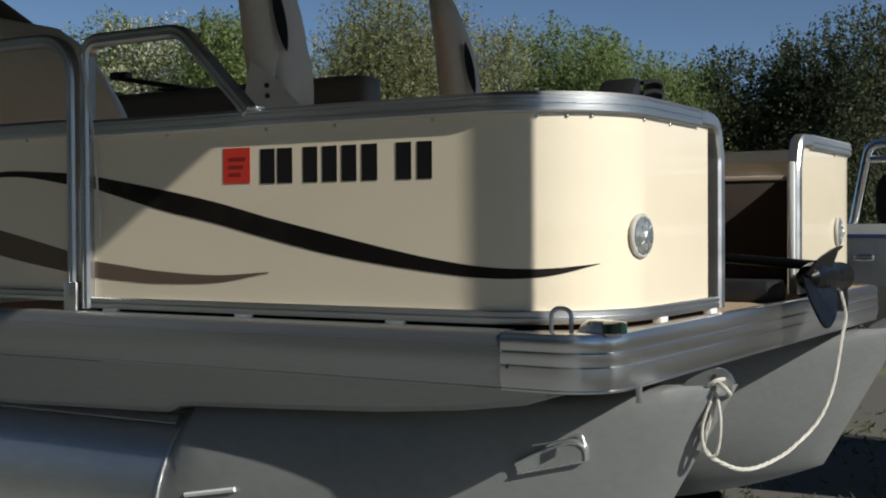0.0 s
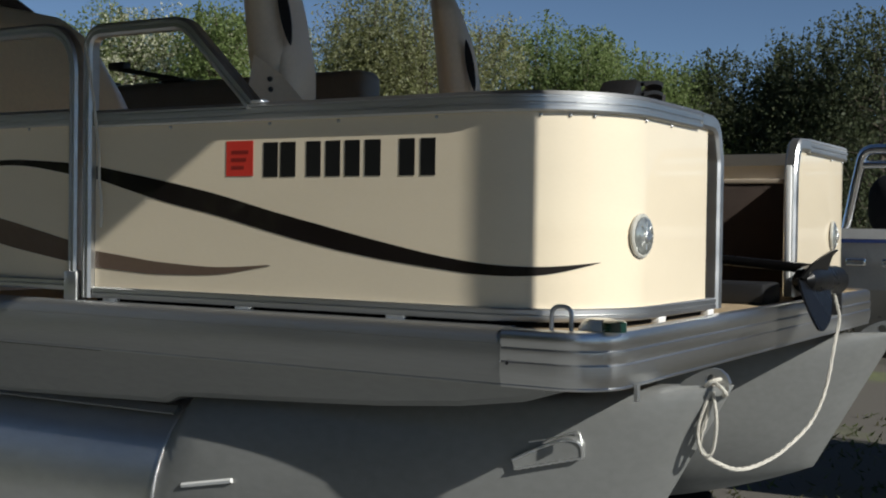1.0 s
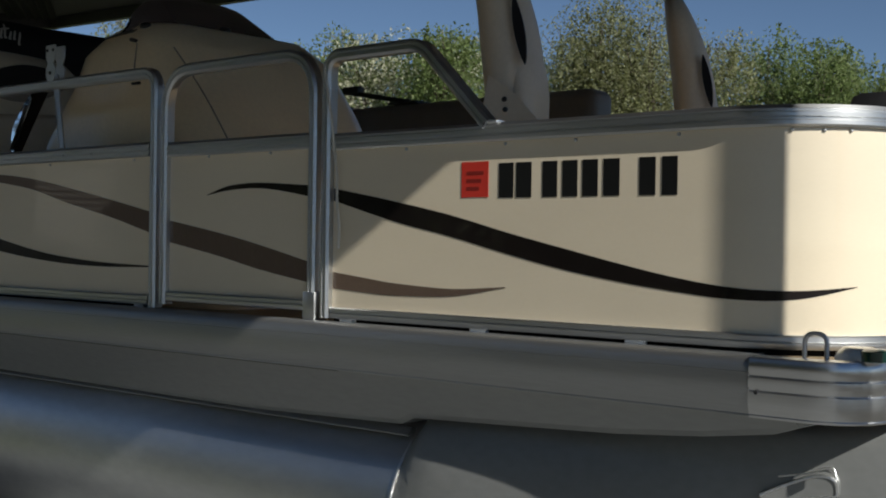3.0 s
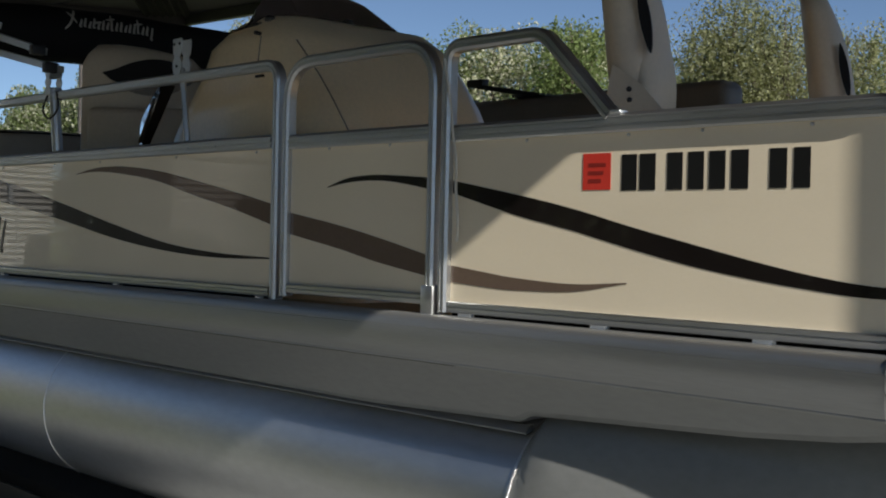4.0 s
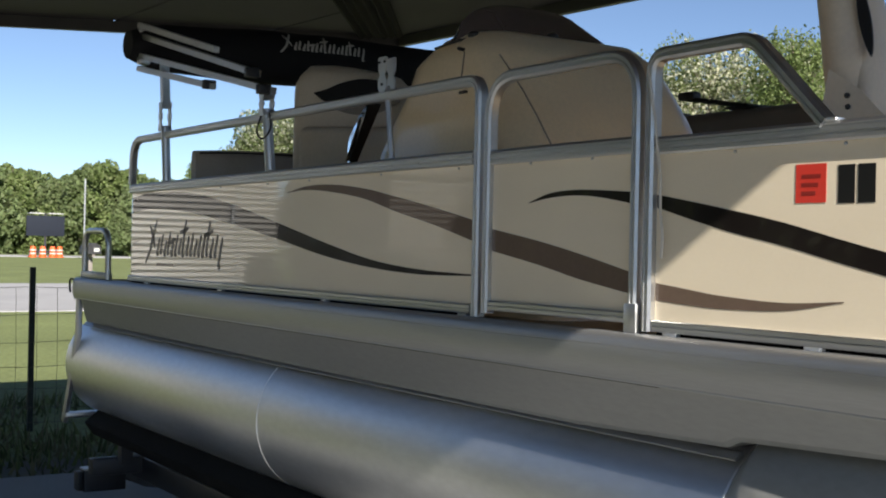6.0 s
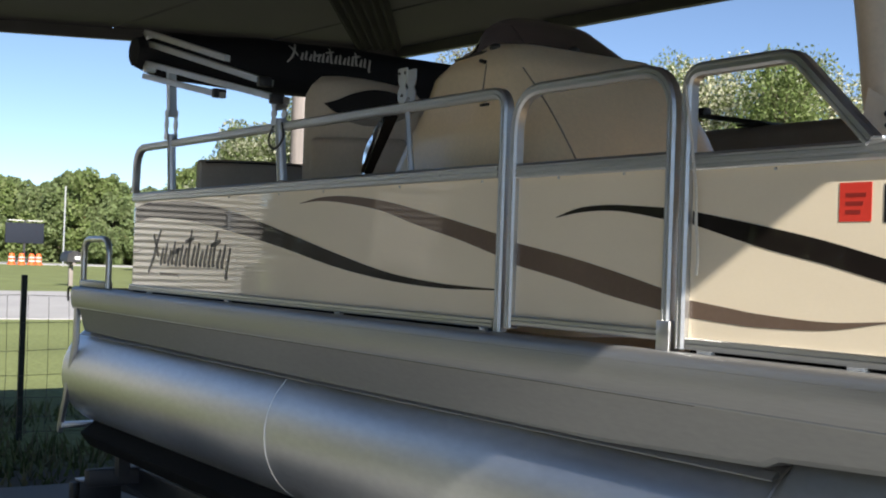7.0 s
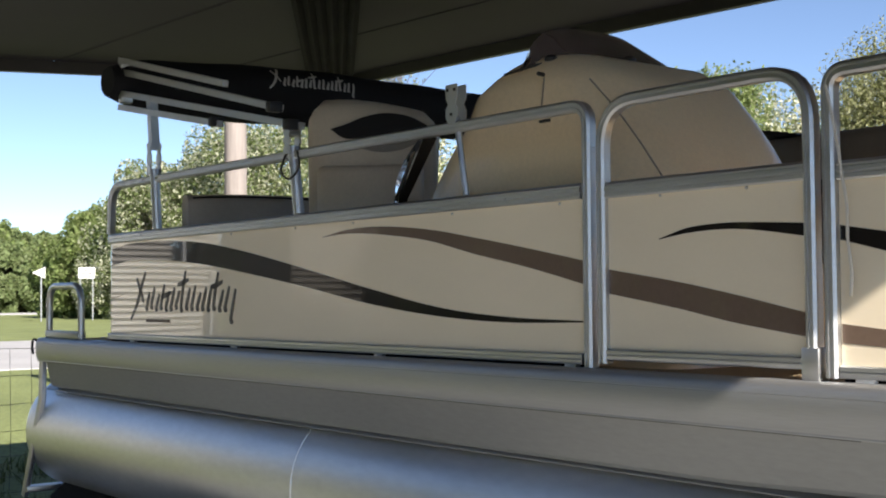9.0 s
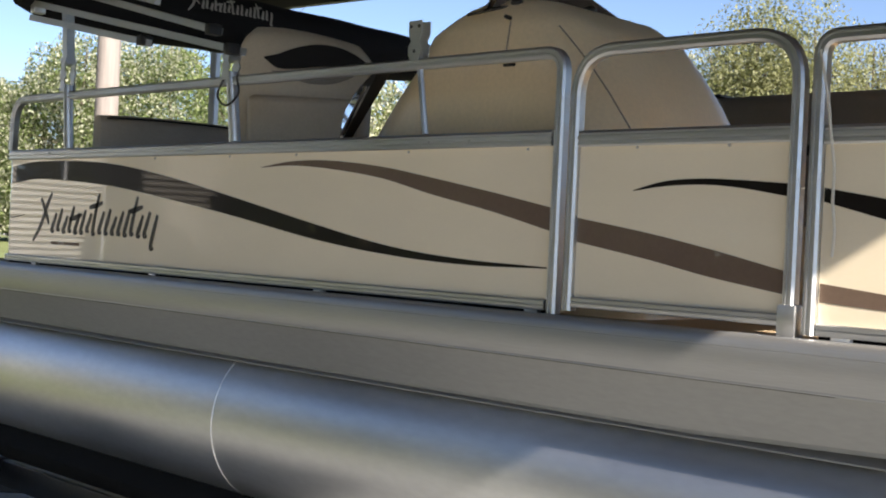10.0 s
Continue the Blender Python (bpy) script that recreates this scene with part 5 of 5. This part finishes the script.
# ---------- trailer ----------
tr = thing("boat_trailer", (-1.5, 1.0, 0.03), "dark steel bunk trailer under the boat", "boat trailer")
for yy in (0.13, 0.42, W - 0.42, W - 0.13):
    bm = bmesh.new()
    box(bm, -4.50, 0.9, yy - 0.07, yy + 0.07, -0.05, 0.05, bevel=0.012)
    ang = 38 if yy in (0.13, W - 0.42) else -38
    bmesh.ops.transform(bm, matrix=Matrix.Translation((0, yy, 0.47)) @ Matrix.Rotation(radians(ang), 4, "X") @ Matrix.Translation((0, -yy, 0)), verts=bm.verts)
    wpart("bunk", bm, BUNK, tr, "black carpeted bunk board")
for yy in (0.28, W - 0.28):
    wpart("frame_rail", B(-4.3, 1.3, yy - 0.04, yy + 0.04, 0.2, 0.32, bevel=0.008), STEEL_DK, tr)
for xx in (-4.15, -2.5, -0.6, 0.8):
    wpart("cross_member", B(xx - 0.04, xx + 0.04, -0.02, W + 0.02, 0.24, 0.325, bevel=0.008), STEEL_DK, tr)
for xx in (-4.05, -2.2, -0.4, 0.6):
    for yy in (0.13, W - 0.13):
        wpart("bunk_bracket", B(xx - 0.03, xx + 0.03, yy - 0.03, yy + 0.03, 0.30, 0.46), STEEL_DK, tr)
wpart("tail_lamp_bracket", B(-4.44, -4.36, 0.015, 0.24, 0.11, 0.226, bevel=0.006), STEEL_DK, tr)
wpart("bracket_lip", B(-4.438, -4.354, 0.012, 0.24, 0.2265, 0.236, bevel=0.003), GALV, tr, "bright top lip")
wpart("tail_lamp", B(-4.435, -4.365, -0.02, 0.0145, 0.12, 0.22, bevel=0.006), BLACK_PL, tr, "dark unlit tail lamp")
wpart("bracket_arm", sweep(bmesh.new(), [(-4.39, 0.24, 0.20), (-4.37, 0.36, 0.15), (-4.15, 0.62, 0.14)], rod_square(0.05, 0.07)), STEEL_DK, tr)
for xx in (-2.35, -1.55):
    for yy in (0.62, W - 0.62):
        bm = bmesh.new()
        ring_loft(bm, [[(xx + math.cos(a) * r, y_, 0.26 + math.sin(a) * r) for a in (2 * math.pi * i / 28 for i in range(28))] for r, y_ in ((0.14, yy - 0.08), (0.21, yy - 0.085), (0.23, yy - 0.06), (0.23, yy + 0.06), (0.21, yy + 0.085), (0.14, yy + 0.08))])
        wpart("wheel", bm, RUBBER, tr, "black trailer tyre")


# ---------- trees ----------
def tree(name, x, y, h, spread, material, leaves, size, seed, label, clumps=34, low=0.12, trunk=0.07, bare=0.0, shape=1.0, category="tree", shoots=False):
    """A tapered trunk with limbs and a crown of many small leaves in uneven clumps."""
    rng = np.random.default_rng(seed)
    t = thing(name, (x, y, 0), label, category)
    bm = bmesh.new()
    lean = rng.normal(0, 0.04, 2)
    axis = [Vector((x + lean[0] * k * h + rng.normal(0, 0.02) * h * 0.3, y + lean[1] * k * h, h * k * 0.92)) for k in (0, 0.2, 0.45, 0.7, 1.0)]
    axis[0].z = -0.05
    pipe(bm, smooth_line(axis, 4), trunk, 8, trunk * 0.12)
    ends = []
    for i in range(clumps):
        k = low + (0.96 - low) * ((i + rng.random()) / clumps) ** 0.9
        a = i * 2.4 + rng.normal(0, 0.5)
        prof = (math.sin(math.pi * min(1, 0.18 + 0.80 * k)) ** 0.7) ** shape
        r = spread * prof * (0.45 + 0.6 * rng.random())
        base = Vector((x + lean[0] * k * h, y + lean[1] * k * h, h * k * 0.80))
        tip = Vector((x + lean[0] * k * h + math.cos(a) * r, y + lean[1] * k * h + math.sin(a) * r, h * (0.90 * k + 0.13 * rng.random() - 0.05)))
        mid = (base + tip) / 2 + Vector((0, 0, 0.04 * h * rng.normal()))
        pipe(bm, [base, mid, tip], max(0.008, trunk * 0.32 * (1.1 - k)), 5, 0.004)
        ends.append((tip, r))
        if bare:
            for q in range(3):
                e = tip + Vector((rng.normal(), rng.normal(), 0.8 + rng.random())) * h * 0.06
                pipe(bm, [mid, (mid + e) / 2, e], 0.010, 4, 0.003)
    wpart("trunk", bm, BARK, t, "grey-brown trunk with limbs")
    n = int(leaves * (1 - bare))
    if n < 10:
        return t
    per = np.array([max(0.2, rng.normal(1, 0.35)) for _ in ends])
    pick = rng.choice(len(ends), n, p=per / per.sum())
    tips = np.array([list(e[0]) for e in ends])
    sp = np.array([0.10 * h + 0.16 * e[1] for e in ends])
    g = rng.normal(0, 1, (n, 3))
    g *= (np.minimum(1.0, 1.25 / np.linalg.norm(g, axis=1)) * (0.75 + 0.25 * rng.random(n)))[:, None]
    c = tips[pick] + g * (sp[pick] * 0.60)[:, None] * np.array((0.9, 0.9, 1.1))
    if shoots:
        # upright leafy shoots that break the crown's outline
        high = np.argsort(-tips[:, 2])[: max(6, len(tips) // 2)]
        m_ = n // 14
        own = rng.choice(high[: 30], m_)
        long_ = (0.05 + 0.15 * rng.random(len(tips))) * h * 0.55
        up = rng.random(m_) ** 1.3
        c[:m_] = tips[own] + np.stack((rng.normal(0, 0.035, m_) * (1.2 - up) + 0.04 * up * np.sin(own), rng.normal(0, 0.035, m_) * (1.2 - up), up * long_[own]), 1)
    over = np.maximum(0, c[:, 2] - h * (1.04 if shoots else 1.0))
    c[:, 2] = np.clip(c[:, 2] - over * 0.45, 0.08, None)
    d1 = rng.normal(0, 1, (n, 3))
    d1 /= np.linalg.norm(d1, axis=1)[:, None]
    d2 = np.cross(d1, rng.normal(0, 1, (n, 3)))
    d2 /= np.linalg.norm(d2, axis=1)[:, None]
    s = size * (0.55 + 0.8 * rng.random(n))[:, None]
    quad = np.stack((c - d1 * s, c + d2 * s * 0.55, c + d1 * s, c - d2 * s * 0.55), 1).reshape(-1, 3)
    me = bpy.data.meshes.new("crown")
    me.from_pydata(quad.tolist(), [], np.arange(n * 4).reshape(-1, 4).tolist())
    me.materials.append(material)
    ob = new("crown", me)
    ob.parent = t
    ob.matrix_parent_inverse = Matrix.Translation(t.location).inverted()
    tagged(ob, "crown of small leaves")
    return t


rnd = random.Random(5)


def polar(az, d):
    """A spot at a bearing (degrees from +y towards -x) and distance from the walk's middle."""
    return 2.1 - math.sin(radians(az)) * d, -2.1 + math.cos(radians(az)) * d


# hedge of flowering shrubs and small trees behind the boat
k = 0
for az, d, h, sp, kind in ((10.5, 15, 4.10, 1.30, "d"), (12.6, 16, 3.90, 1.19, "d"), (14.6, 15.5, 3.50, 1.19, "d"), (16.4, 16.5, 3.75, 1.08, "d"), (18.3, 16, 3.70, 0.97, "d"), (19.9, 16, 4.05, 1.08, "g"), (21.8, 15.5, 4.0, 1.19, "g"),
                           (23.8, 16, 4.12, 1.19, "g"), (25.6, 15, 3.95, 1.08, "g"), (27.2, 16, 4.1, 0.97, "g"), (29.0, 15, 4.4, 1.08, "o"), (31.0, 14.5, 4.55, 1.08, "o"), (33.2, 14.5, 4.6, 1.19, "o"), (35.4, 15, 4.35, 1.08, "o"),
                           (37.4, 14.5, 3.89, 1.08, "b"), (39.6, 15, 3.83, 1.08, "b"), (40.9, 13.5, 3.77, 0.76, "g"), (42.6, 14.5, 3.89, 1.08, "b"), (44.8, 14.5, 3.83, 1.08, "b"), (47.0, 15, 3.89, 1.08, "g"),
                           (48.8, 14.5, 3.60, 1.08, "b"), (51, 15, 3.60, 1.19, "b"), (53.5, 15.5, 3.71, 1.30, "b"), (56, 16, 3.94, 1.30, "g")):
    x, y = polar(az + rnd.uniform(-0.3, 0.3), d)
    mat_, lab, n_, sz = {"d": (L_DARK, "dark evergreen tree at the edge of the lot", 29000, 0.024), "g": (L_GREEN, "fresh green small tree", 28000, 0.022), "o": (L_OLIVE, "olive-leaved shrub in young leaf", 29000, 0.019),
                         "b": (L_HEDGE, "small tree covered in white blossom", 30000, 0.022), "d2": (L_GREEN, "dark green tree beside the blossom", 20000, 0.032)}[kind]
    tree("shrub" if kind == "o" else "small_tree", x, y, h * rnd.uniform(0.93, 1.06), sp, mat_, n_, sz, 100 + k, lab, low=0.04, clumps=105, shoots=True)
    k += 1
for az, d, h in ((32.5, 17, 4.5), (35.0, 17, 4.6), (28.5, 17, 4.3), (55, 22, 6.0)):
    x, y = polar(az, d)
    tree("bare_tree", x, y, h, 0.9, L_OLIVE, 9000, 0.024, 300 + k, "nearly bare tree with thin twigs", clumps=30, low=0.35, trunk=0.05, bare=0.35)
    k += 1

# tall blossom trees across the road
for az, d, h, sp, kind in ((57.4, 86, 15.0, 5.0, "b"), (59.6, 92, 15.6, 5.0, "b"), (61.6, 88, 14.6, 4.6, "b"), (63.4, 92, 13.6, 4.2, "b"), (65.0, 90, 11.6, 3.8, "b"), (66.4, 92, 9.4, 3.0, "b"),
                           (66.0, 104, 11.0, 4.0, "d2"), (67.7, 98, 8.6, 3.0, "d2"), (69.0, 102, 6.6, 2.6, "d2")):
    x, y = polar(az, d)
    tree("blossom_tree" if kind == "b" else "woodland_tree", x, y, h, sp, L_BLOSSOM if kind == "b" else L_GREEN, 25000, 0.12 if kind == "b" else 0.15, 400 + k,
         "tall tree covered in white blossom across the road" if kind == "b" else "dark green tree beside the blossom", low=0.05, clumps=70, trunk=0.22)
    k += 1

# woods beyond the road
for i in range(26):
    az = 64 + i * 0.81
    d = 158 + rnd.uniform(-12, 26)
    x, y = polar(az, d)
    h = rnd.uniform(8.0, 11.6) * (1.0 if az > 70 else 0.85)
    tree("woodland_tree", x, y, h, h * 0.42, L_WOOD if i % 5 else L_GREEN, 13000, 0.29, 500 + i, "leafy woodland tree beyond the road", clumps=55, low=0.03, trunk=0.25)
for i in range(13):
    az = 8 + i * 4.1
    x, y = polar(az, 34 + rnd.uniform(-3, 6))
    tree("woodland_tree", x, y, rnd.uniform(3.6, 4.4) if az > 26 else rnd.uniform(4.4, 5.2), 2.4, L_DARK if az < 26 else L_WOOD, 9000, 0.07, 700 + i, "leafy tree behind the hedge", clumps=34, low=0.03, trunk=0.12)

# unseen trees added across the lot, behind the walk, to darken reflections and block sky
for i in range(15):
    x, y = -34 + i * 3.1 + rnd.uniform(-0.6, 0.6), -21 + rnd.uniform(-2, 1.5)
    tree("woodland_tree", x, y, rnd.uniform(9.5, 12.5), 3.2, L_DARK if i % 3 else L_GREEN, 5500, 0.18, 800 + i, "unseen leafy tree added on the far side of the lot", clumps=40, low=0.02, trunk=0.14)

# more added trees, out of direct view, that darken the panels' reflections
for i, (x, y) in enumerate(((-20, -17.2), (-17.5, -14.5), (-26.5, -20), (-29.5, -15.6), (-31.5, -16.5), (-31, -18.5), (-34.5, -18), (-28.5, -18.6), (-12, -10.5), (-9, -12.5), (-5.5, -14), (-2, -15))):
    tree("woodland_tree", x, y, rnd.uniform(5.4, 6.8), 2.3, L_DARK, 5500, 0.12, 850 + i, "unseen dark tree added at the lot's west side", clumps=40, low=0.02, trunk=0.12)

# ---------- lawn side: fence, pole, signs ----------
bm = pipe(bmesh.new(), [(-9.8, 4.0, -0.1), (-9.8, 4.0, 7.5)], 0.125, 18, 0.10)
tagged(part("utility_pole", bm, WOOD_POLE), "weathered wooden utility pole", "pole")

fence = thing("wire_fence", (-7.37, 0.5, 0), "woven wire fence on dark steel posts", "fence")
for yy in (-5.6, -2.55, 0.50, 3.5, 6.5):
    bm = bmesh.new()
    box(bm, -7.385, -7.355, yy - 0.02, yy + 0.02, -0.1, 1.24)
    for q in range(14):
        box(bm, -7.352, -7.344, yy - 0.008, yy + 0.008, 0.15 + 0.08 * q, 0.17 + 0.08 * q)
    wpart("post", bm, POST_GREEN, fence, "dark studded steel post", smooth=False)
for q, z in enumerate((0.06, 0.18, 0.33, 0.50, 0.68, 0.88, 1.08)):
    bm = bmesh.new()
    pts = [(-7.345, -5.6 + 12.1 * i / 24, z + 0.012 * math.sin(i * 1.7 + q)) for i in range(25)]
    pipe(bm, pts, 0.0026, 4)
    wpart("wire", bm, WIRE, fence)
bm = bmesh.new()
for i in range(80):
    yy = -5.6 + 12.1 * i / 79
    pipe(bm, [(-7.345, yy, 0.06), (-7.345, yy + 0.01, 0.5), (-7.345, yy, 1.08)], 0.002, 3)
tagged(wpart("stay_wire", bm, WIRE, fence), kind="stuff")

mb = thing("mailbox", (-48.5, 13.4, 0), "large dark mailbox on a wooden post beside the driveway", "mailbox")
wpart("post", B(-48.58, -48.42, 13.32, 13.48, 0, 0.98, bevel=0.01), WOOD_POLE, mb)
wpart("arm", B(-48.95, -48.05, 13.34, 13.46, 0.86, 0.98, bevel=0.01), WOOD_POLE, mb)
bm = bmesh.new()
ring_loft(bm, [[(x_, 13.4 + 0.30 * c_, 0.985 + z_ * 1.25) for c_, z_ in ((-1, 0), (1, 0), (1, 0.18), (0.8, 0.29), (0.4, 0.345), (0, 0.36), (-0.4, 0.345), (-0.8, 0.29), (-1, 0.18))] for x_ in (-49.0, -48.0)])
wpart("box", bm, STEEL_DK, mb)
wpart("plate", B(-47.999, -47.985, 13.40, 13.62, 1.08, 1.22), SIGN_WHITE, mb, "white plate")

vb = thing("message_board", (-118, 30.1, 0), "dark roadside message board on a trailer", "sign")
wpart("panel", B(-118.1, -117.9, 28.3, 31.9, 2.0, 3.95, bevel=0.02), SIGN_DARK, vb, "dark display panel")
for y0 in (28.5, 30.3):
    wpart("solar_panel", B(-118.4, -117.6, y0, y0 + 1.4, 4.12, 4.2), SIGN_WHITE, vb, "pale solar panel")
wpart("mast", B(-118.06, -117.94, 30.0, 30.2, 0.3, 4.16), STEEL_DK, vb)
wpart("chassis", B(-118.6, -117.4, 28.9, 31.4, 0.35, 0.6), STEEL_DK, vb)
for y0 in (28.8, 31.5):
    bm = bmesh.new()
    disc(bm, (-118.0, y0 - 0.1, 0.33), (0, 1, 0), 0.33, 0.2, 16)
    wpart("wheel", bm, RUBBER, vb)


def barrel():
    c = thing("traffic_barrel", (0, 0, 0), "orange plastic traffic barrel with white bands", "traffic barrel", "barrels below the message board")
    wpart("body", lathe(bmesh.new(), [(0.40, 0.0), (0.40, 0.08), (0.30, 0.09), (0.29, 0.45), (0.27, 0.46), (0.26, 0.8), (0.24, 0.82), (0.22, 1.02), (0.1, 1.04)], 18), ORANGE, c)
    for z in (0.3, 0.62):
        wpart("white_band", lathe(bmesh.new(), [(0.305, z), (0.305, z + 0.12)], 18), SIGN_WHITE, c, "white reflective band")
    return c


bq = barrel()
bq.matrix_basis = pose(-115, 28.2, 0)
for y0 in (29.2, 30.2, 30.9):
    copy_thing(bq, pose(-115 - 0.3 * (y0 - 28), y0, 0))

pl = part("marker_pole", pipe(bmesh.new(), [(-112, 32.05, -0.1), (-112, 32.05, 7.35)], 0.085, 8), GALV)
tagged(pl, "slim pale pole at the road's edge", "pole")

rs = thing("road_sign", (-79.7, 31.0, 0), "white rectangular road sign on two posts", "sign")
wpart("sheet", B(-79.72, -79.68, 30.4, 31.6, 2.84, 3.6), SIGN_WHITE, rs)
for z in (2.96, 3.16, 3.38):
    wpart("printed_bar", B(-79.678, -79.675, 30.6, 31.4, z, z + 0.06), SIGN_DARK, rs)
for y0 in (30.55, 31.45):
    wpart("post", B(-79.78, -79.73, y0 - 0.035, y0 + 0.035, 0, 3.55), GALV, rs)
ps = thing("pennant_sign", (-78, 27.2, 0), "pale pennant road sign seen from behind", "sign")
bm = bmesh.new()
ring_loft(bm, [[(x_, 26.6, 3.18), (x_, 27.48, 2.8), (x_, 27.48, 3.56)] for x_ in (-78.02, -77.98)])
wpart("sheet", bm, SIGN_WHITE, ps, smooth=False)
wpart("post", B(-78.08, -78.03, 27.2, 27.27, 0, 3.4), GALV, ps)

# ---------- house west of the lot, mirrored in the fence panels ----------
house = thing("house", (-33.0, -8.5, 0), "white house with lap siding and a shingle roof", "house")
HX, HY0, HY1 = -30.0, -13.1, -4.0
# dark backing; the gaps between boards stand in for the laps' shadow lines
wpart("wall", B(HX - 6.0, HX - 0.02, HY0, HY1, -0.05, 4.65), ROOF_DARK, house, smooth=False)
for i in range(27):
    z = 0.10 + i * 0.168
    bm = bmesh.new()
    ring_loft(bm, [[(HX - 0.02, y_, z), (HX + 0.05, y_, z), (HX + 0.02, y_, z + 0.088), (HX - 0.02, y_, z + 0.088)] for y_ in (HY0, HY1)])
    wpart("siding_board", bm, SIDING, house, smooth=False)
bm = bmesh.new()
ring_loft(bm, [[(HX + 0.4, y_, 4.70), (HX - 3.0, y_, 6.4), (HX - 6.4, y_, 4.70), (HX - 6.4, y_, 4.6), (HX - 3.0, y_, 6.25), (HX + 0.4, y_, 4.6)] for y_ in (HY0 - 0.3, HY1 + 0.3)])
wpart("roof", bm, SHINGLE, house, smooth=False)


shed = thing("shed", (-25.2, -14.6, 0), "small shed with pale lap siding under the trees", "shed")
# dark backing again draws the shadow lines between boards
wpart("wall", B(-26.4, -24.04, -15.9, -13.3, -0.05, 3.3), ROOF_DARK, shed, smooth=False)
for i in range(21):
    z = 0.1 + i * 0.155
    bm = bmesh.new()
    ring_loft(bm, [[(-24.04, y_, z), (-23.985, y_, z), (-23.99, y_, z + 0.085), (-24.04, y_, z + 0.085)] for y_ in (-15.9, -13.3)])
    wpart("siding_board", bm, SIDING_D, shed, smooth=False)
bm = bmesh.new()
ring_loft(bm, [[(-23.8, y_, 3.35), (-25.2, y_, 4.1), (-26.6, y_, 3.35), (-26.6, y_, 3.28), (-25.2, y_, 4.0), (-23.8, y_, 3.28)] for y_ in (-16.1, -13.1)])
wpart("roof", bm, SHINGLE, shed, smooth=False)

# ---------- neighbouring boat beyond the bow ----------
nb = thing("moored_runabout", (2.4, 5.2, 0), "pale runabout with a black cover and chrome rails on stands", "boat")
bm = bmesh.new()
ring_loft(bm, [[(x, 5.2 + w * u, z0 + (1.40 - z0) * v) for u, v in ((-1, 1), (-1, 0.86), (-0.96, 0.5), (-0.6, 0.0), (0.6, 0.0), (0.96, 0.5), (1, 0.86), (1, 1))] for x, w, z0 in ((0.78, 0.98, 0.9), (2.0, 1.0, 0.9), (3.4, 0.9, 0.94), (4.2, 0.6, 1.0), (4.7, 0.2, 1.15))])
hull = wpart("hull", bm, NB_HULL, nb, "pale grey hull")
for z, h, m_, lab in ((1.385, 0.018, BLUE_STRIPE, "blue rubbing stripe"), (1.405, 0.05, SIGN_WHITE, "white gunwale")):
    wpart("gunwale", sweep(bmesh.new(), [(0.78, 4.21, z), (2.0, 4.19, z), (3.4, 4.29, z), (4.2, 4.59, z), (4.7, 4.99, z)], [(-0.01, 0), (0.025, 0), (0.025, h), (-0.01, h)]), m_, hull, lab)
wpart("cover", blob(bmesh.new(), 0.86, 3.4, 4.35, 6.0, 1.41, 1.74, 0.12), BOOT, nb, "black canvas cover")
for yy in (4.25, 6.15):
    rail = wpart("chrome_rail", pipe(bmesh.new(), rounded([(0.80, yy, 1.45), (0.88, yy, 1.85), (3.0, yy, 1.85), (3.3, yy + (0.1 if yy < 5 else -0.1), 1.42)], 0.07), 0.026, 10), CHROME, nb, "bright chrome rail")
    wpart("lower_rail", pipe(bmesh.new(), [(0.88, yy, 1.775), (3.0, yy, 1.775)], 0.02, 10), CHROME, rail)
    for x in (1.9, 2.6):
        wpart("stanchion", pipe(bmesh.new(), [(x - 0.06, yy, 1.45), (x, yy, 1.84)], 0.02, 10), CHROME, rail)
for x in (0.88, 1.05):
    wpart("cleat", blob(bmesh.new(), x - 0.05, x + 0.05, 4.12, 4.192, 1.27, 1.31, 0.012), CHROME, nb, "chrome cleat")
for xx in (1.3, 3.2):
    for yy in (4.8, 5.6):
        wpart("stand", pipe(bmesh.new(), [(xx, yy, 0.0), (xx, yy, 0.97)], 0.03, 8), STEEL_DK, nb, "dark boat stand")


# ---------- weeds and grass tufts ----------
def tufts(name, x0, x1, y0, y1, n, height, seed, label):
    rng = np.random.default_rng(seed)
    c = np.stack((rng.uniform(x0, x1, n), rng.uniform(y0, y1, n), np.zeros(n)), 1)
    keep = (np.sin(c[:, 0] * 2.7) + np.sin(c[:, 1] * 3.1 + 1) + rng.normal(0, 0.8, n)) > 0.2
    c = c[keep]
    m_ = len(c)
    a = rng.uniform(0, 6.283, m_)
    side = np.stack((np.cos(a), np.sin(a), np.zeros(m_)), 1) * (0.006 + 0.012 * rng.random(m_))[:, None]
    tip = c + np.stack((rng.normal(0, 0.04, m_), rng.normal(0, 0.04, m_), height * (0.4 + 0.9 * rng.random(m_))), 1)
    v = np.stack((c - side, c + side, tip), 1).reshape(-1, 3)
    me = bpy.data.meshes.new(name)
    me.from_pydata(v.tolist(), [], np.arange(m_ * 3).reshape(-1, 3).tolist())
    me.materials.append(L_WEED)
    return tagged(new(name, me), label, "weeds", kind="stuff")


tufts("weeds", -9.5, -5.45, -2.0, 4.5, 9000, 0.12, 41, "ragged grass and weeds below the wire fence")
tufts("weeds", -4.5, 2.8, 3.0, 8.0, 6000, 0.04, 42, "short weeds growing through the gravel")
